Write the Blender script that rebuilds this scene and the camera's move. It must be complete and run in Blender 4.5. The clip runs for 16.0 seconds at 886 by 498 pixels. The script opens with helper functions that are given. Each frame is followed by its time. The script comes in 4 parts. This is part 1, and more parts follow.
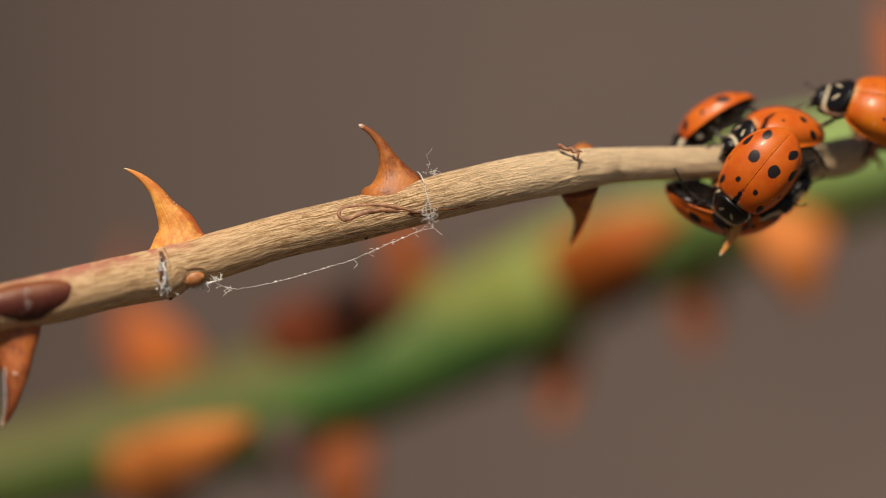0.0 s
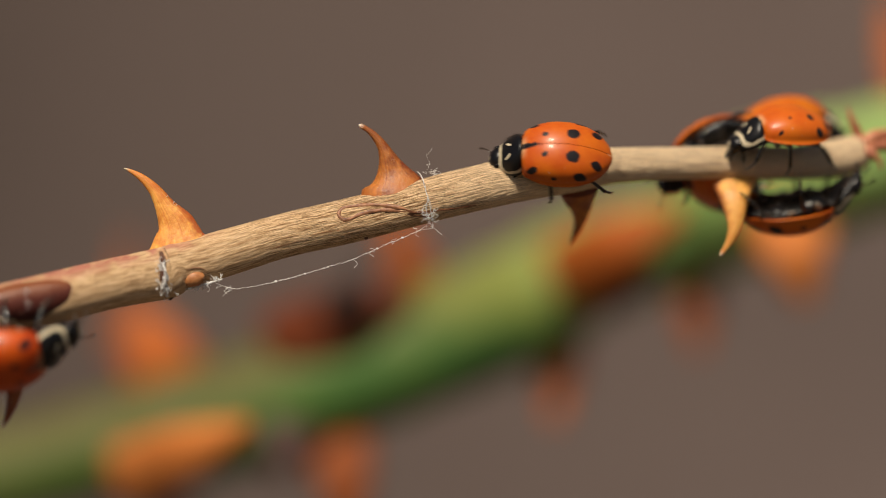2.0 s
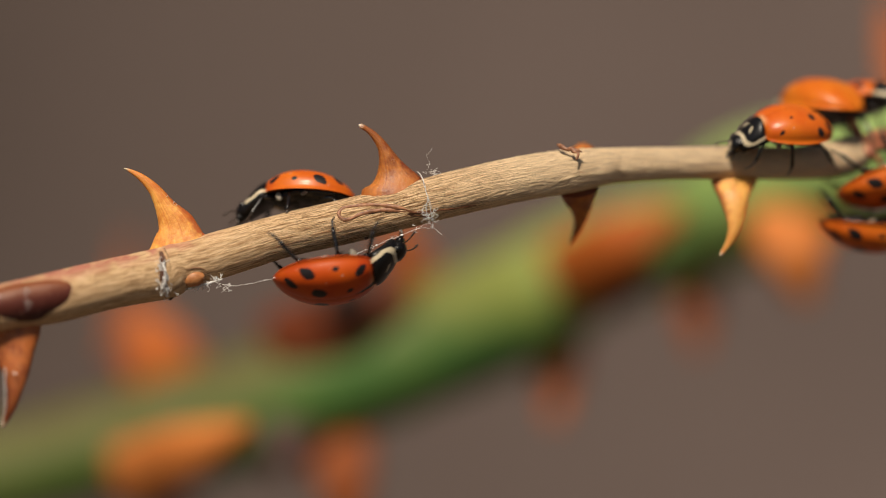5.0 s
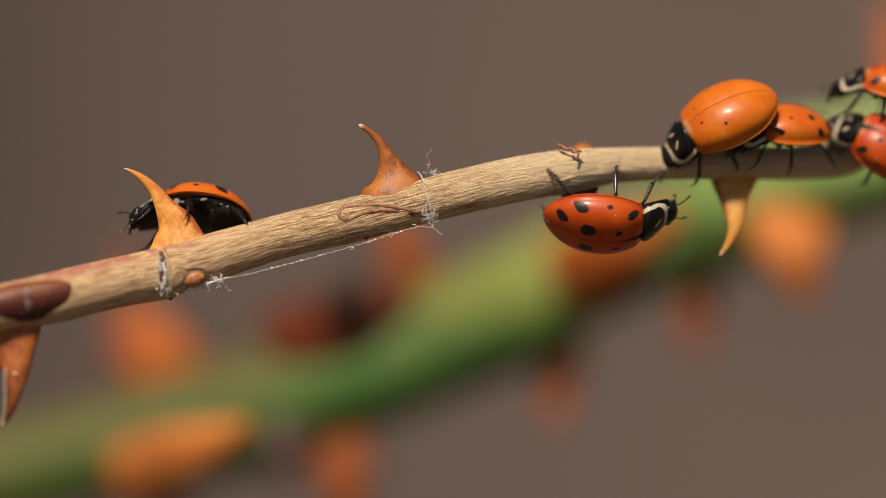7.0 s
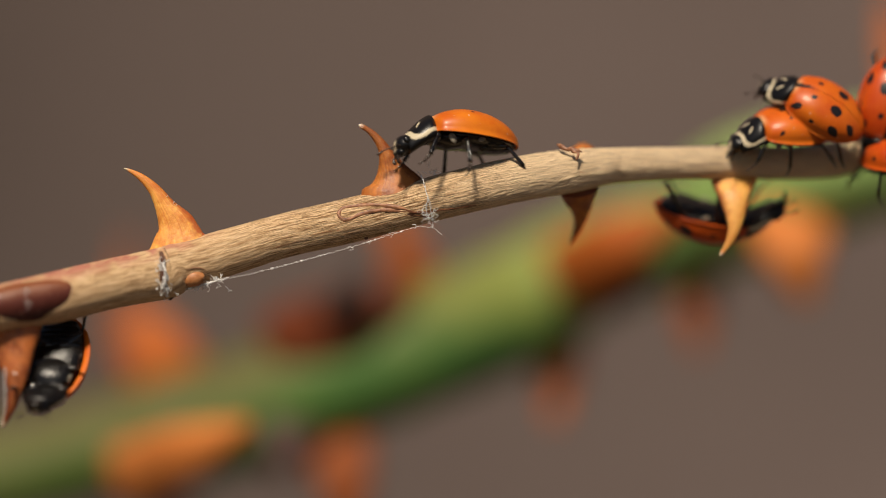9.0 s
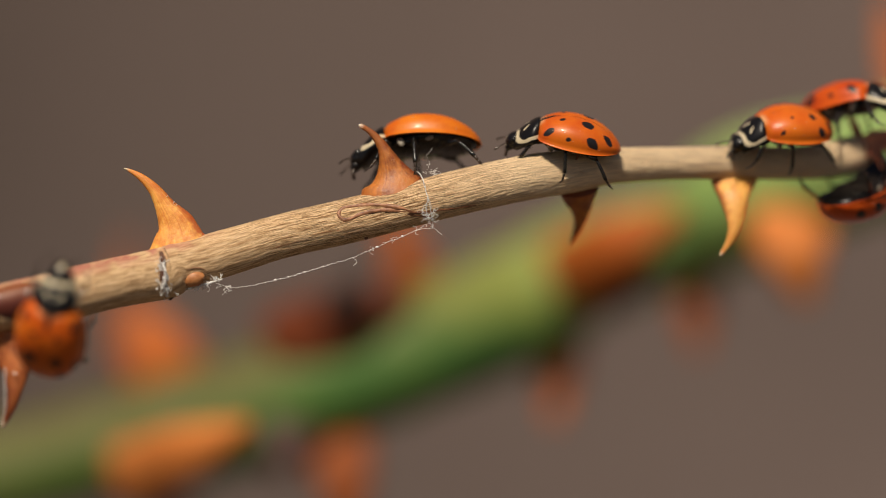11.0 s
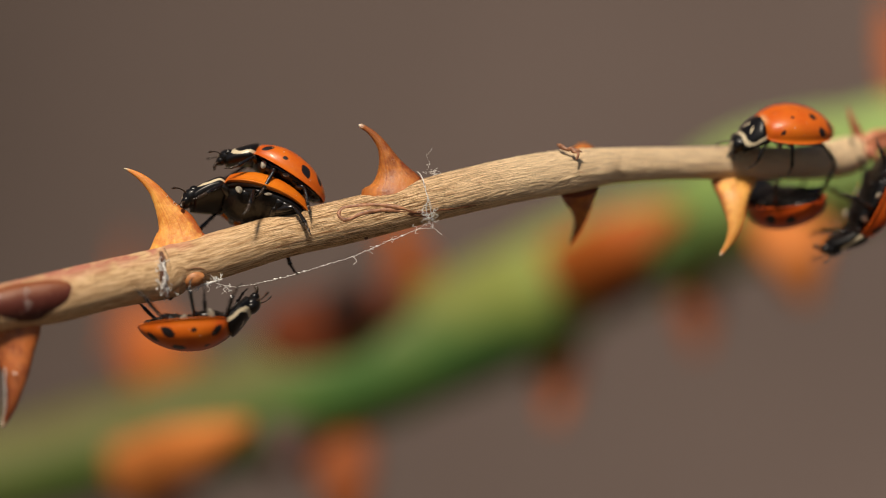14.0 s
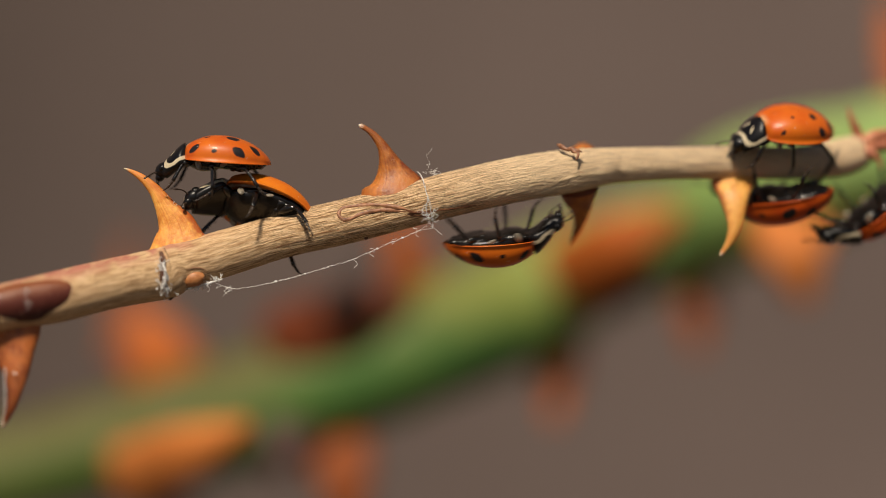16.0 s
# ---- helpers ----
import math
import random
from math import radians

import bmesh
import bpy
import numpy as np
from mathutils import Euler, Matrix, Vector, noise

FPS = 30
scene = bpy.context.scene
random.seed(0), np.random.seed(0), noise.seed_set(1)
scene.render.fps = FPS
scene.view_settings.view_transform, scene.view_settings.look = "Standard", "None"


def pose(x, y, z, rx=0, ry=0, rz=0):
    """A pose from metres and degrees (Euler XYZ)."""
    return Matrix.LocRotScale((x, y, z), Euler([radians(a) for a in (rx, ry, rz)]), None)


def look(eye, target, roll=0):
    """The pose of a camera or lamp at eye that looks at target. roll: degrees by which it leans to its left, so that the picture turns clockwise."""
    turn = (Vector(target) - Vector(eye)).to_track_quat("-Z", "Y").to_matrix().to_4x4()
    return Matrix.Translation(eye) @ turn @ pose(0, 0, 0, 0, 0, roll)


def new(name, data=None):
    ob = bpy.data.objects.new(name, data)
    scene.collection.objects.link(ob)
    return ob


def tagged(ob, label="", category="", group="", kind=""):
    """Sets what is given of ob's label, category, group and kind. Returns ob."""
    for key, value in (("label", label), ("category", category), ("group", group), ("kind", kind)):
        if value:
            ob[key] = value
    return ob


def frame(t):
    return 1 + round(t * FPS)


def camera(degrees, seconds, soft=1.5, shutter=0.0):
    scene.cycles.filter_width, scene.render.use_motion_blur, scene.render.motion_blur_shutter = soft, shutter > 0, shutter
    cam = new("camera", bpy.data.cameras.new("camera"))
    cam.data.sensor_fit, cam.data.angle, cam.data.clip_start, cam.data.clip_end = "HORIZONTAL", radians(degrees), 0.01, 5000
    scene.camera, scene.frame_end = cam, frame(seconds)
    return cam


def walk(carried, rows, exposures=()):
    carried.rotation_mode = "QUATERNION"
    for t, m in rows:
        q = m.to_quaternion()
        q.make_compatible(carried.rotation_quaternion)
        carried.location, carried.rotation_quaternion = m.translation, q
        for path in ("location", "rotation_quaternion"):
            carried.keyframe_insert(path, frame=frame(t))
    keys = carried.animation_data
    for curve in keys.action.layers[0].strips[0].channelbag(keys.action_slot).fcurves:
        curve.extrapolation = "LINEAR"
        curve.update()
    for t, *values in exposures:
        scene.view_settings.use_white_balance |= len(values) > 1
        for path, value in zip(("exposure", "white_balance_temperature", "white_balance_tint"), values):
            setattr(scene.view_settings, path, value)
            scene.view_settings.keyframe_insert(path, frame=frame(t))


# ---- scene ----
# All plan numbers are millimetres; x to the right along the stem, y away from the lens, z up from the stem's height.
MM = 0.001
BASE = 1000.0  # the stem hangs a metre above the soil


def at(x, y, z):
    return Vector((x * MM, y * MM, (BASE + z) * MM))


# ---- camera: a macro lens on a tripod, wide open ----
cam = camera(20, 16.0, soft=0.85, shutter=0.4)
STAND = look(at(0, -133.4, 0), at(0, 0, 0))
walk(cam, [(0.0, STAND), (16.0, STAND)])
cam.data.dof.use_dof = True
cam.data.dof.focus_distance = 0.1325
cam.data.dof.aperture_fstop = 10.0

# ---- daylight: hazy sun above and in front of the stem, open sky ----
world = bpy.data.worlds.new("sky")
scene.world = world
world.use_nodes = True
sky = world.node_tree.nodes.new("ShaderNodeTexSky")
sky.sky_type = "NISHITA"
sky.sun_disc = False
SUN_UP, SUN_TURN = 52.0, 196.0
sky.sun_elevation, sky.sun_rotation = radians(SUN_UP), radians(SUN_TURN)
world.node_tree.links.new(sky.outputs[0], world.node_tree.nodes["Background"].inputs[0])
world.node_tree.nodes["Background"].inputs[1].default_value = 0.042
sun = new("sun", bpy.data.lights.new("sun", "SUN"))
sun.data.energy, sun.data.angle, sun.data.color = 4.85, radians(8), (1.0, 0.865, 0.69)
sun_way = Vector((math.sin(radians(SUN_TURN)) * math.cos(radians(SUN_UP)), math.cos(radians(SUN_TURN)) * math.cos(radians(SUN_UP)), math.sin(radians(SUN_UP))))
sun.matrix_basis = look(sun_way * 3 + Vector((0, 0, 1)), (0, 0, 1))
scene.view_settings.exposure = 0.0


# ---- node helpers ----
class Mat:
    """A node material with a few shortcuts."""

    def __init__(self, name, rough=0.6, metal=0.0, spec=0.5, coat=0.0):
        self.mat = bpy.data.materials.new(name)
        self.mat.use_nodes = True
        self.nt = self.mat.node_tree
        self.bsdf = self.nt.nodes["Principled BSDF"]
        self.bsdf.inputs["Roughness"].default_value = rough
        self.bsdf.inputs["Metallic"].default_value = metal
        self.bsdf.inputs["Specular IOR Level"].default_value = spec
        self.bsdf.inputs["Coat Weight"].default_value = coat
        self.bsdf.inputs["Coat Roughness"].default_value = 0.12

    def put(self, sock, v):
        if isinstance(v, bpy.types.NodeSocket):
            self.nt.links.new(v, sock)
        else:
            if isinstance(v, tuple) and len(v) == 3 and sock.type == "RGBA":
                v = (*v, 1)
            sock.default_value = v

    def coords(self, scale=(1, 1, 1)):
        """Object coordinates in millimetres, times scale."""
        tc = self.nt.nodes.new("ShaderNodeTexCoord")
        mp = self.nt.nodes.new("ShaderNodeMapping")
        self.nt.links.new(tc.outputs["Object"], mp.inputs["Vector"])
        mp.inputs["Scale"].default_value = [1000 * s for s in scale]
        return mp.outputs[0]

    def uv(self, scale=(1, 1, 1)):
        tc = self.nt.nodes.new("ShaderNodeTexCoord")
        mp = self.nt.nodes.new("ShaderNodeMapping")
        self.nt.links.new(tc.outputs["UV"], mp.inputs["Vector"])
        mp.inputs["Scale"].default_value = scale
        return mp.outputs[0]

    def noise(self, vec, scale, detail=4.0, rough=0.55, dist=0.0):
        n = self.nt.nodes.new("ShaderNodeTexNoise")
        self.put(n.inputs["Vector"], vec)
        n.inputs["Scale"].default_value, n.inputs["Detail"].default_value = scale, detail
        n.inputs["Roughness"].default_value, n.inputs["Distortion"].default_value = rough, dist
        return n.outputs[0]

    def math(self, op, a, b=0.0, clamp=False):
        n = self.nt.nodes.new("ShaderNodeMath")
        n.operation, n.use_clamp = op, clamp
        self.put(n.inputs[0], a)
        self.put(n.inputs[1], b)
        return n.outputs[0]

    def vec(self, op, a, b=(0, 0, 0)):
        n = self.nt.nodes.new("ShaderNodeVectorMath")
        n.operation = op
        self.put(n.inputs[0], a)
        self.put(n.inputs[1], b)
        return n.outputs["Value"] if op == "LENGTH" else n.outputs[0]

    def ramp(self, fac, stops):
        n = self.nt.nodes.new("ShaderNodeValToRGB")
        self.put(n.inputs[0], fac)
        els = n.color_ramp.elements
        while len(els) < len(stops):
            els.new(0.5)
        for el, (p, c) in zip(els, stops):
            el.position = p
            el.color = (*c, 1) if isinstance(c, tuple) else (c, c, c, 1)
        return n.outputs[0]

    def mix(self, fac, a, b, blend="MIX"):
        n = self.nt.nodes.new("ShaderNodeMix")
        n.data_type, n.blend_type = "RGBA", blend
        self.put(n.inputs["Factor"], fac)
        self.put(n.inputs["A"], a)
        self.put(n.inputs["B"], b)
        return n.outputs["Result"]

    def bump(self, height, strength=0.5, distance=0.05):
        n = self.nt.nodes.new("ShaderNodeBump")
        n.inputs["Strength"].default_value, n.inputs["Distance"].default_value = strength, distance * MM
        self.put(n.inputs["Height"], height)
        prev = self.bsdf.inputs["Normal"]
        if prev.is_linked:
            self.nt.links.new(prev.links[0].from_socket, n.inputs["Normal"])
        self.nt.links.new(n.outputs[0], prev)

    def set(self, name, v):
        self.put(self.bsdf.inputs[name], v)
        return self


def bark_material():
    """Dry tan cane: long fibres, short wavy cracks, grey-brown streaks, red-flushed patches near the first thorn."""
    m = Mat("dry_cane_bark", rough=0.72, spec=0.3)
    warp = m.noise(m.uv((0.8, 10, 1)), 1.0, 3.0, 0.5)
    wavy = m.vec("ADD", m.uv((0.8, 96, 1)), m.vec("MULTIPLY", m.ramp(warp, [(0.0, 0.0), (1.0, 1.0)]), (0.0, 1.1, 0.0)))
    fib = m.noise(wavy, 1.0, 6.0, 0.7, 0.3)
    fine = m.noise(m.vec("MULTIPLY", wavy, (2.6, 2.1, 1.0)), 1.0, 3.0, 0.6, 0.4)
    blot = m.noise(m.uv((0.12, 2.5, 1)), 1.0, 3.0)
    mid = m.noise(m.uv((0.3, 9, 1)), 1.0, 4.0, 0.6, 0.3)
    base = m.ramp(fib, [(0.40, (0.25, 0.135, 0.06)), (0.465, (0.54, 0.36, 0.20)), (0.52, (0.75, 0.545, 0.33)), (0.58, (0.90, 0.71, 0.48))])
    crack = m.ramp(fine, [(0.36, 1.0), (0.43, 0.0)])
    rugged = m.ramp(m.noise(m.uv((0.15, 3.0, 1)), 1.0, 3.0), [(0.34, 0.35), (0.58, 1.0)])
    place = m.nt.nodes.new("ShaderNodeSeparateXYZ")
    m.put(place.inputs[0], m.vec("ADD", m.coords(), (12, 0, 0)))
    worn = m.ramp(m.math("DIVIDE", place.outputs[0], 7.0), [(0.0, 0.4), (1.0, 1.0)])
    crack = m.math("MULTIPLY", m.math("MULTIPLY", crack, rugged), worn)
    col = m.mix(m.math("MULTIPLY", crack, 0.85), base, (0.18, 0.095, 0.045))
    col = m.mix(m.ramp(blot, [(0.45, 0.0), (0.70, 0.28)]), col, (0.48, 0.29, 0.15))
    col = m.mix(m.ramp(mid, [(0.62, 0.0), (0.78, 0.5)]), col, (0.70, 0.56, 0.40))
    smooth = m.ramp(m.math("DIVIDE", place.outputs[0], 8.0), [(0.0, 0.45), (0.95, 0.0)])
    col = m.mix(smooth, col, (0.40, 0.275, 0.152))
    tip = m.ramp(m.math("DIVIDE", place.outputs[0], 36.0), [(0.29, 0.0), (0.47, 0.5)])
    col = m.mix(tip, col, (0.98, 0.83, 0.59))
    line = m.ramp(m.noise(m.uv((0.10, 34, 1)), 1.0, 2.0, 0.5), [(0.665, 0.0), (0.70, 0.75)])
    col = m.mix(line, col, (0.30, 0.125, 0.06))
    specks = m.ramp(m.noise(m.coords((1.0, 1.0, 1.6)), 2.2, 2.0), [(0.72, 0.0), (0.76, 0.7)])
    col = m.mix(specks, col, (0.46, 0.19, 0.09))
    # the red flush: young bark that stayed along the upper side by the first thorn
    c = m.coords()
    sep = m.nt.nodes.new("ShaderNodeSeparateXYZ")
    m.put(sep.inputs[0], m.vec("ADD", c, (30, 0, 0)))
    along = m.ramp(m.math("DIVIDE", sep.outputs[0], 30.0), [(0.16, 0.0), (0.30, 1.0), (0.50, 1.0), (0.62, 0.0)])
    nor = m.nt.nodes.new("ShaderNodeNewGeometry")
    sen = m.nt.nodes.new("ShaderNodeSeparateXYZ")
    m.put(sen.inputs[0], nor.outputs["Normal"])
    round_ = m.ramp(sen.outputs[2], [(0.50, 0.0), (0.85, 1.0)])
    patch = m.ramp(m.noise(c, 1.3, 3.0), [(0.36, 0.0), (0.55, 1.0)])
    flush = m.math("MULTIPLY", m.math("MULTIPLY", along, round_), patch)
    col = m.mix(m.math("MULTIPLY", flush, 0.75), col, (0.36, 0.10, 0.09))
    col = m.mix(1.0, col, (1.12, 1.05, 0.97), "MULTIPLY")
    m.set("Base Color", col)
    m.set("Roughness", m.ramp(fib, [(0.3, 0.85), (0.7, 0.55)]))
    m.bump(m.math("MULTIPLY", fib, worn), 1.0, 0.21)
    m.bump(m.math("SUBTRACT", 1.0, crack), 0.8, 0.06)
    return m.mat


def thorn_material(name, deep, lit, tip=(0.72, 0.60, 0.46)):
    """Thorn horn: amber with faint long streaks, redder on its base and keel, brown tip with a pale point."""
    m = Mat(name, rough=0.42, spec=0.45)
    v = m.uv()
    sep = m.nt.nodes.new("ShaderNodeSeparateXYZ")
    m.put(sep.inputs[0], v)
    n = m.noise(m.coords((1, 1, 1)), 0.9, 5.0, 0.6)
    streak = m.noise(m.uv((2.0, 40, 1)), 1.0, 4.0, 0.6)
    col = m.ramp(m.math("ADD", m.math("MULTIPLY", n, 0.7), m.math("MULTIPLY", streak, 0.3)), [(0.40, deep), (0.57, lit)])
    blush = m.math("MULTIPLY", m.ramp(sep.outputs[0], [(0.12, 0.55), (0.42, 0.0)]), m.ramp(m.noise(m.coords(), 0.8, 4.0, 0.6), [(0.44, 0.0), (0.58, 1.0)]))
    col = m.mix(blush, col, (deep[0] * 0.8, deep[1] * 0.62, deep[2] * 0.8))
    col = m.mix(m.ramp(sep.outputs[0], [(0.34, 0.0), (0.55, 0.15), (0.85, 0.75)]), col, deep)
    col = m.mix(m.ramp(sep.outputs[0], [(0.94, 0.0), (0.99, 0.9)]), col, tip)
    # a red flush along the keel, fading towards the tip
    rim = m.math("MULTIPLY", m.math("ABSOLUTE", m.math("SUBTRACT", sep.outputs[1], 0.5)), 2.0)
    rim = m.math("ADD", rim, m.math("MULTIPLY", m.math("SUBTRACT", m.noise(m.coords(), 1.6, 4.0, 0.6), 0.5), 0.5))
    keel = m.math("MULTIPLY", m.ramp(rim, [(0.68, 0.0), (0.86, 0.85)]), m.ramp(sep.outputs[0], [(0.45, 1.0), (0.75, 0.2)]))
    col = m.mix(keel, col, (deep[0] * 0.62, deep[1] * 0.40, deep[2] * 0.7))
    specks = m.ramp(m.noise(m.coords(), 9.0, 2.0), [(0.66, 0.0), (0.72, 0.3)])
    col = m.mix(specks, col, (0.66, 0.40, 0.24))
    m.set("Base Color", col)
    m.set("Roughness", m.ramp(n, [(0.35, 0.40), (0.65, 0.58)]))
    m.set("Subsurface Weight", 0.18)
    m.set("Subsurface Radius", (0.5 * MM, 0.22 * MM, 0.08 * MM))
    m.set("Subsurface Scale", 1.0)
    m.bump(streak, 0.4, 0.06)
    m.bump(m.noise(m.coords(), 6.0, 3.0), 0.4, 0.06)
    return m.mat


def cane_material():
    """Green cane skin: deep green below and olive above, with light and shade put into these tones, brown-olive towards
    the base, yellower towards the tip.
    """
    m = Mat("green_cane_skin", rough=0.55, spec=0.35)
    n = m.noise(m.coords((1, 1, 1)), 0.10, 3.0)
    f = m.noise(m.uv((1.0, 18, 1)), 1.0, 4.0)
    col = m.ramp(n, [(0.35, (0.056, 0.142, 0.030)), (0.62, (0.090, 0.200, 0.040))])
    sep = m.nt.nodes.new("ShaderNodeSeparateXYZ")
    m.put(sep.inputs[0], m.vec("ADD", m.coords(), (44.5, 0, 0)))
    along = m.math("DIVIDE", sep.outputs[0], 92.0)
    # upper side toned apart from the underside: light and shade put into the colour
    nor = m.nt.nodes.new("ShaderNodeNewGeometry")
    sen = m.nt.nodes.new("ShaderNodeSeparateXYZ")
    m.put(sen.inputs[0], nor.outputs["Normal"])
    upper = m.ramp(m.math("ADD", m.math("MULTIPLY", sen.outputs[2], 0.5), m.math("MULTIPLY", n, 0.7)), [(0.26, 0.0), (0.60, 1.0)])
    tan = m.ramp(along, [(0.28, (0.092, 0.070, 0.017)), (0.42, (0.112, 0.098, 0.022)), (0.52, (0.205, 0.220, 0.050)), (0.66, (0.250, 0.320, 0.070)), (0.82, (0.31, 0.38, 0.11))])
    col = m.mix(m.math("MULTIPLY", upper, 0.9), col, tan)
    col = m.mix(m.ramp(along, [(0.10, 0.6), (0.36, 0.0)]), col, (0.105, 0.100, 0.028))
    # paler green towards the tip, the stronger light there put into the colour
    tip_lift = m.ramp(along, [(0.56, 0.0), (0.76, 0.75)])
    col = m.mix(tip_lift, col, (0.26, 0.39, 0.12))
    col = m.mix(m.ramp(f, [(0.5, 0.0), (0.75, 0.25)]), col, (0.19, 0.22, 0.05))
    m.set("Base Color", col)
    m.bump(f, 0.3, 0.1)
    return m.mat


def spotted_material(name, base, deep, spots, streak=True):
    """Glossy wing cases: orange-red lacquer with black spots, mirrored on both sides."""
    m = Mat(name, rough=0.42, spec=0.28, coat=0.08)
    c = m.coords()
    p = m.uv()
    flat = m.vec("MULTIPLY", p, (0, 1, 0))
    wob = m.noise(c, 3.0, 2.0)
    wob = m.math("MULTIPLY", m.math("SUBTRACT", wob, 0.5), 0.16)
    d = None
    for x, y, r, s in spots:
        q = m.vec("MULTIPLY", m.vec("SUBTRACT", p, (x, y, 0)), (s, 1.0 / s, 1))
        e = m.math("SUBTRACT", m.vec("LENGTH", q), r)
        d = e if d is None else m.math("MINIMUM", d, e)
    if streak:
        q = m.vec("MULTIPLY", m.vec("SUBTRACT", p, (2.3, 0, 0)), (0.17, 1.0, 1))
        d = m.math("MINIMUM", d, m.math("SUBTRACT", m.vec("LENGTH", q), 0.14))
    d = m.math("ADD", d, wob)
    mask = m.ramp(m.math("ADD", m.math("MULTIPLY", d, 4.0), 0.5), [(0.38, 1.0), (0.62, 0.0)])
    n = m.noise(c, 0.7, 4.0)
    col = m.ramp(n, [(0.35, deep), (0.62, base)])
    # paler collar behind the neck
    sep = m.nt.nodes.new("ShaderNodeSeparateXYZ")
    m.put(sep.inputs[0], c)
    pale = m.ramp(m.math("MULTIPLY", m.math("SUBTRACT", sep.outputs[0], 2.0), 2.5, True), [(0.2, 0.0), (0.9, 0.65)])
    pale = m.math("MULTIPLY", pale, m.ramp(m.vec("LENGTH", flat), [(0.15, 1.0), (0.75, 0.0)]))
    col = m.mix(pale, col, (0.72, 0.50, 0.26))
    col = m.mix(mask, col, (0.012, 0.009, 0.010))
    dust = m.ramp(m.noise(c, 7.0, 2.0, 0.4), [(0.755, 0.0), (0.785, 0.6)])
    col = m.mix(dust, col, (0.62, 0.52, 0.42))
    m.set("Base Color", col)
    pit = m.noise(c, 14.0, 2.0)
    m.set("Roughness", m.ramp(pit, [(0.3, 0.34), (0.7, 0.46)]))
    m.bump(pit, 0.16, 0.02)
    return m.mat


def shield_material():
    """Black neck shield with a cream rim and two converging cream dashes."""
    m = Mat("neck_shield_black_cream", rough=0.34, spec=0.30)
    c = m.coords()
    a = m.vec("ABSOLUTE", c)
    sep = m.nt.nodes.new("ShaderNodeSeparateXYZ")
    m.put(sep.inputs[0], c)
    sab = m.nt.nodes.new("ShaderNodeSeparateXYZ")
    m.put(sab.inputs[0], a)
    # rim
    suv = m.nt.nodes.new("ShaderNodeSeparateXYZ")
    m.put(suv.inputs[0], m.uv())
    edge = m.math("POWER", m.math("ADD", m.math("POWER", suv.outputs[0], 5.0), m.math("POWER", suv.outputs[1], 5.0)), 0.2)
    edge = m.math("ADD", edge, m.math("MULTIPLY", m.math("SUBTRACT", m.noise(c, 2.0, 2.0), 0.5), 0.12))
    rim = m.ramp(edge, [(0.785, 0.0), (0.81, 1.0), (0.915, 1.0), (0.94, 0.0)])
    # dashes
    dx = m.math("SUBTRACT", sep.outputs[0], 2.98)
    dy = m.math("SUBTRACT", sab.outputs[1], 0.36)
    u = m.math("ADD", m.math("MULTIPLY", dx, 0.80), m.math("MULTIPLY", dy, 0.60))
    v = m.math("SUBTRACT", m.math("MULTIPLY", dy, 0.80), m.math("MULTIPLY", dx, 0.60))
    dash = m.math("ADD", m.math("POWER", m.math("DIVIDE", m.math("ABSOLUTE", u), 0.21), 2.0), m.math("POWER", m.math("DIVIDE", m.math("ABSOLUTE", v), 0.068), 2.0))
    dash = m.math("MULTIPLY", m.ramp(dash, [(0.75, 1.0), (1.0, 0.0)]), m.math("LESS_THAN", suv.outputs[1], 1.05))
    col = m.mix(m.math("MAXIMUM", rim, dash), (0.005, 0.0045, 0.005), (0.56, 0.48, 0.33))
    m.set("Base Color", col)
    m.bump(m.noise(c, 16.0, 2.0), 0.25, 0.02)
    return m.mat


def head_material():
    m = Mat("head_black_cream", rough=0.30, spec=0.35)
    c = m.coords()
    q = m.vec("LENGTH", m.vec("MULTIPLY", m.vec("SUBTRACT", c, (4.06, 0, 0.98)), (1.6, 2.4, 1.3)))
    patch = m.ramp(m.math("ADD", q, m.math("MULTIPLY", m.noise(c, 4.0, 2.0), 0.3)), [(0.44, 1.0), (0.60, 0.0)])
    m.set("Base Color", m.mix(patch, (0.005, 0.0045, 0.005), (0.50, 0.42, 0.29)))
    m.bump(m.noise(c, 12.0, 3.0), 0.3, 0.03)
    return m.mat


def scar_material():
    """Smooth leaf scar: orange-brown above, maroon below, with mottling."""
    m = Mat("red_brown_scar", rough=0.38, spec=0.4)
    c = m.coords()
    sep = m.nt.nodes.new("ShaderNodeSeparateXYZ")
    m.put(sep.inputs[0], c)
    n = m.noise(c, 1.3, 5.0, 0.6)
    up = m.math("ADD", sep.outputs[2], m.math("MULTIPLY", m.math("ADD", sep.outputs[0], 21.1), -0.2))
    up = m.math("ADD", m.math("ADD", up, 3.35), m.math("MULTIPLY", n, 0.7))
    col = m.ramp(m.math("DIVIDE", up, 2.0), [(0.22, (0.045, 0.010, 0.009)), (0.58, (0.095, 0.022, 0.013)), (0.90, (0.20, 0.060, 0.020))])
    fleck = m.ramp(m.noise(c, 5.0, 3.0), [(0.62, 0.0), (0.70, 0.4)])
    m.set("Base Color", m.mix(fleck, col, (0.30, 0.15, 0.10)))
    m.set("Roughness", m.ramp(n, [(0.3, 0.30), (0.7, 0.50)]))
    m.bump(m.noise(c, 3.0, 4.0), 0.5, 0.06)
    return m.mat


def plain(name, a, b, rough, scale=3.0, bump=0.3, spec=0.5, coat=0.0, depth=0.05):
    m = Mat(name, rough=rough, spec=spec, coat=coat)
    n = m.noise(m.coords(), scale, 5.0, 0.6)
    m.set("Base Color", m.ramp(n, [(0.3, a), (0.7, b)]))
    m.bump(n, bump, depth)
    return m.mat


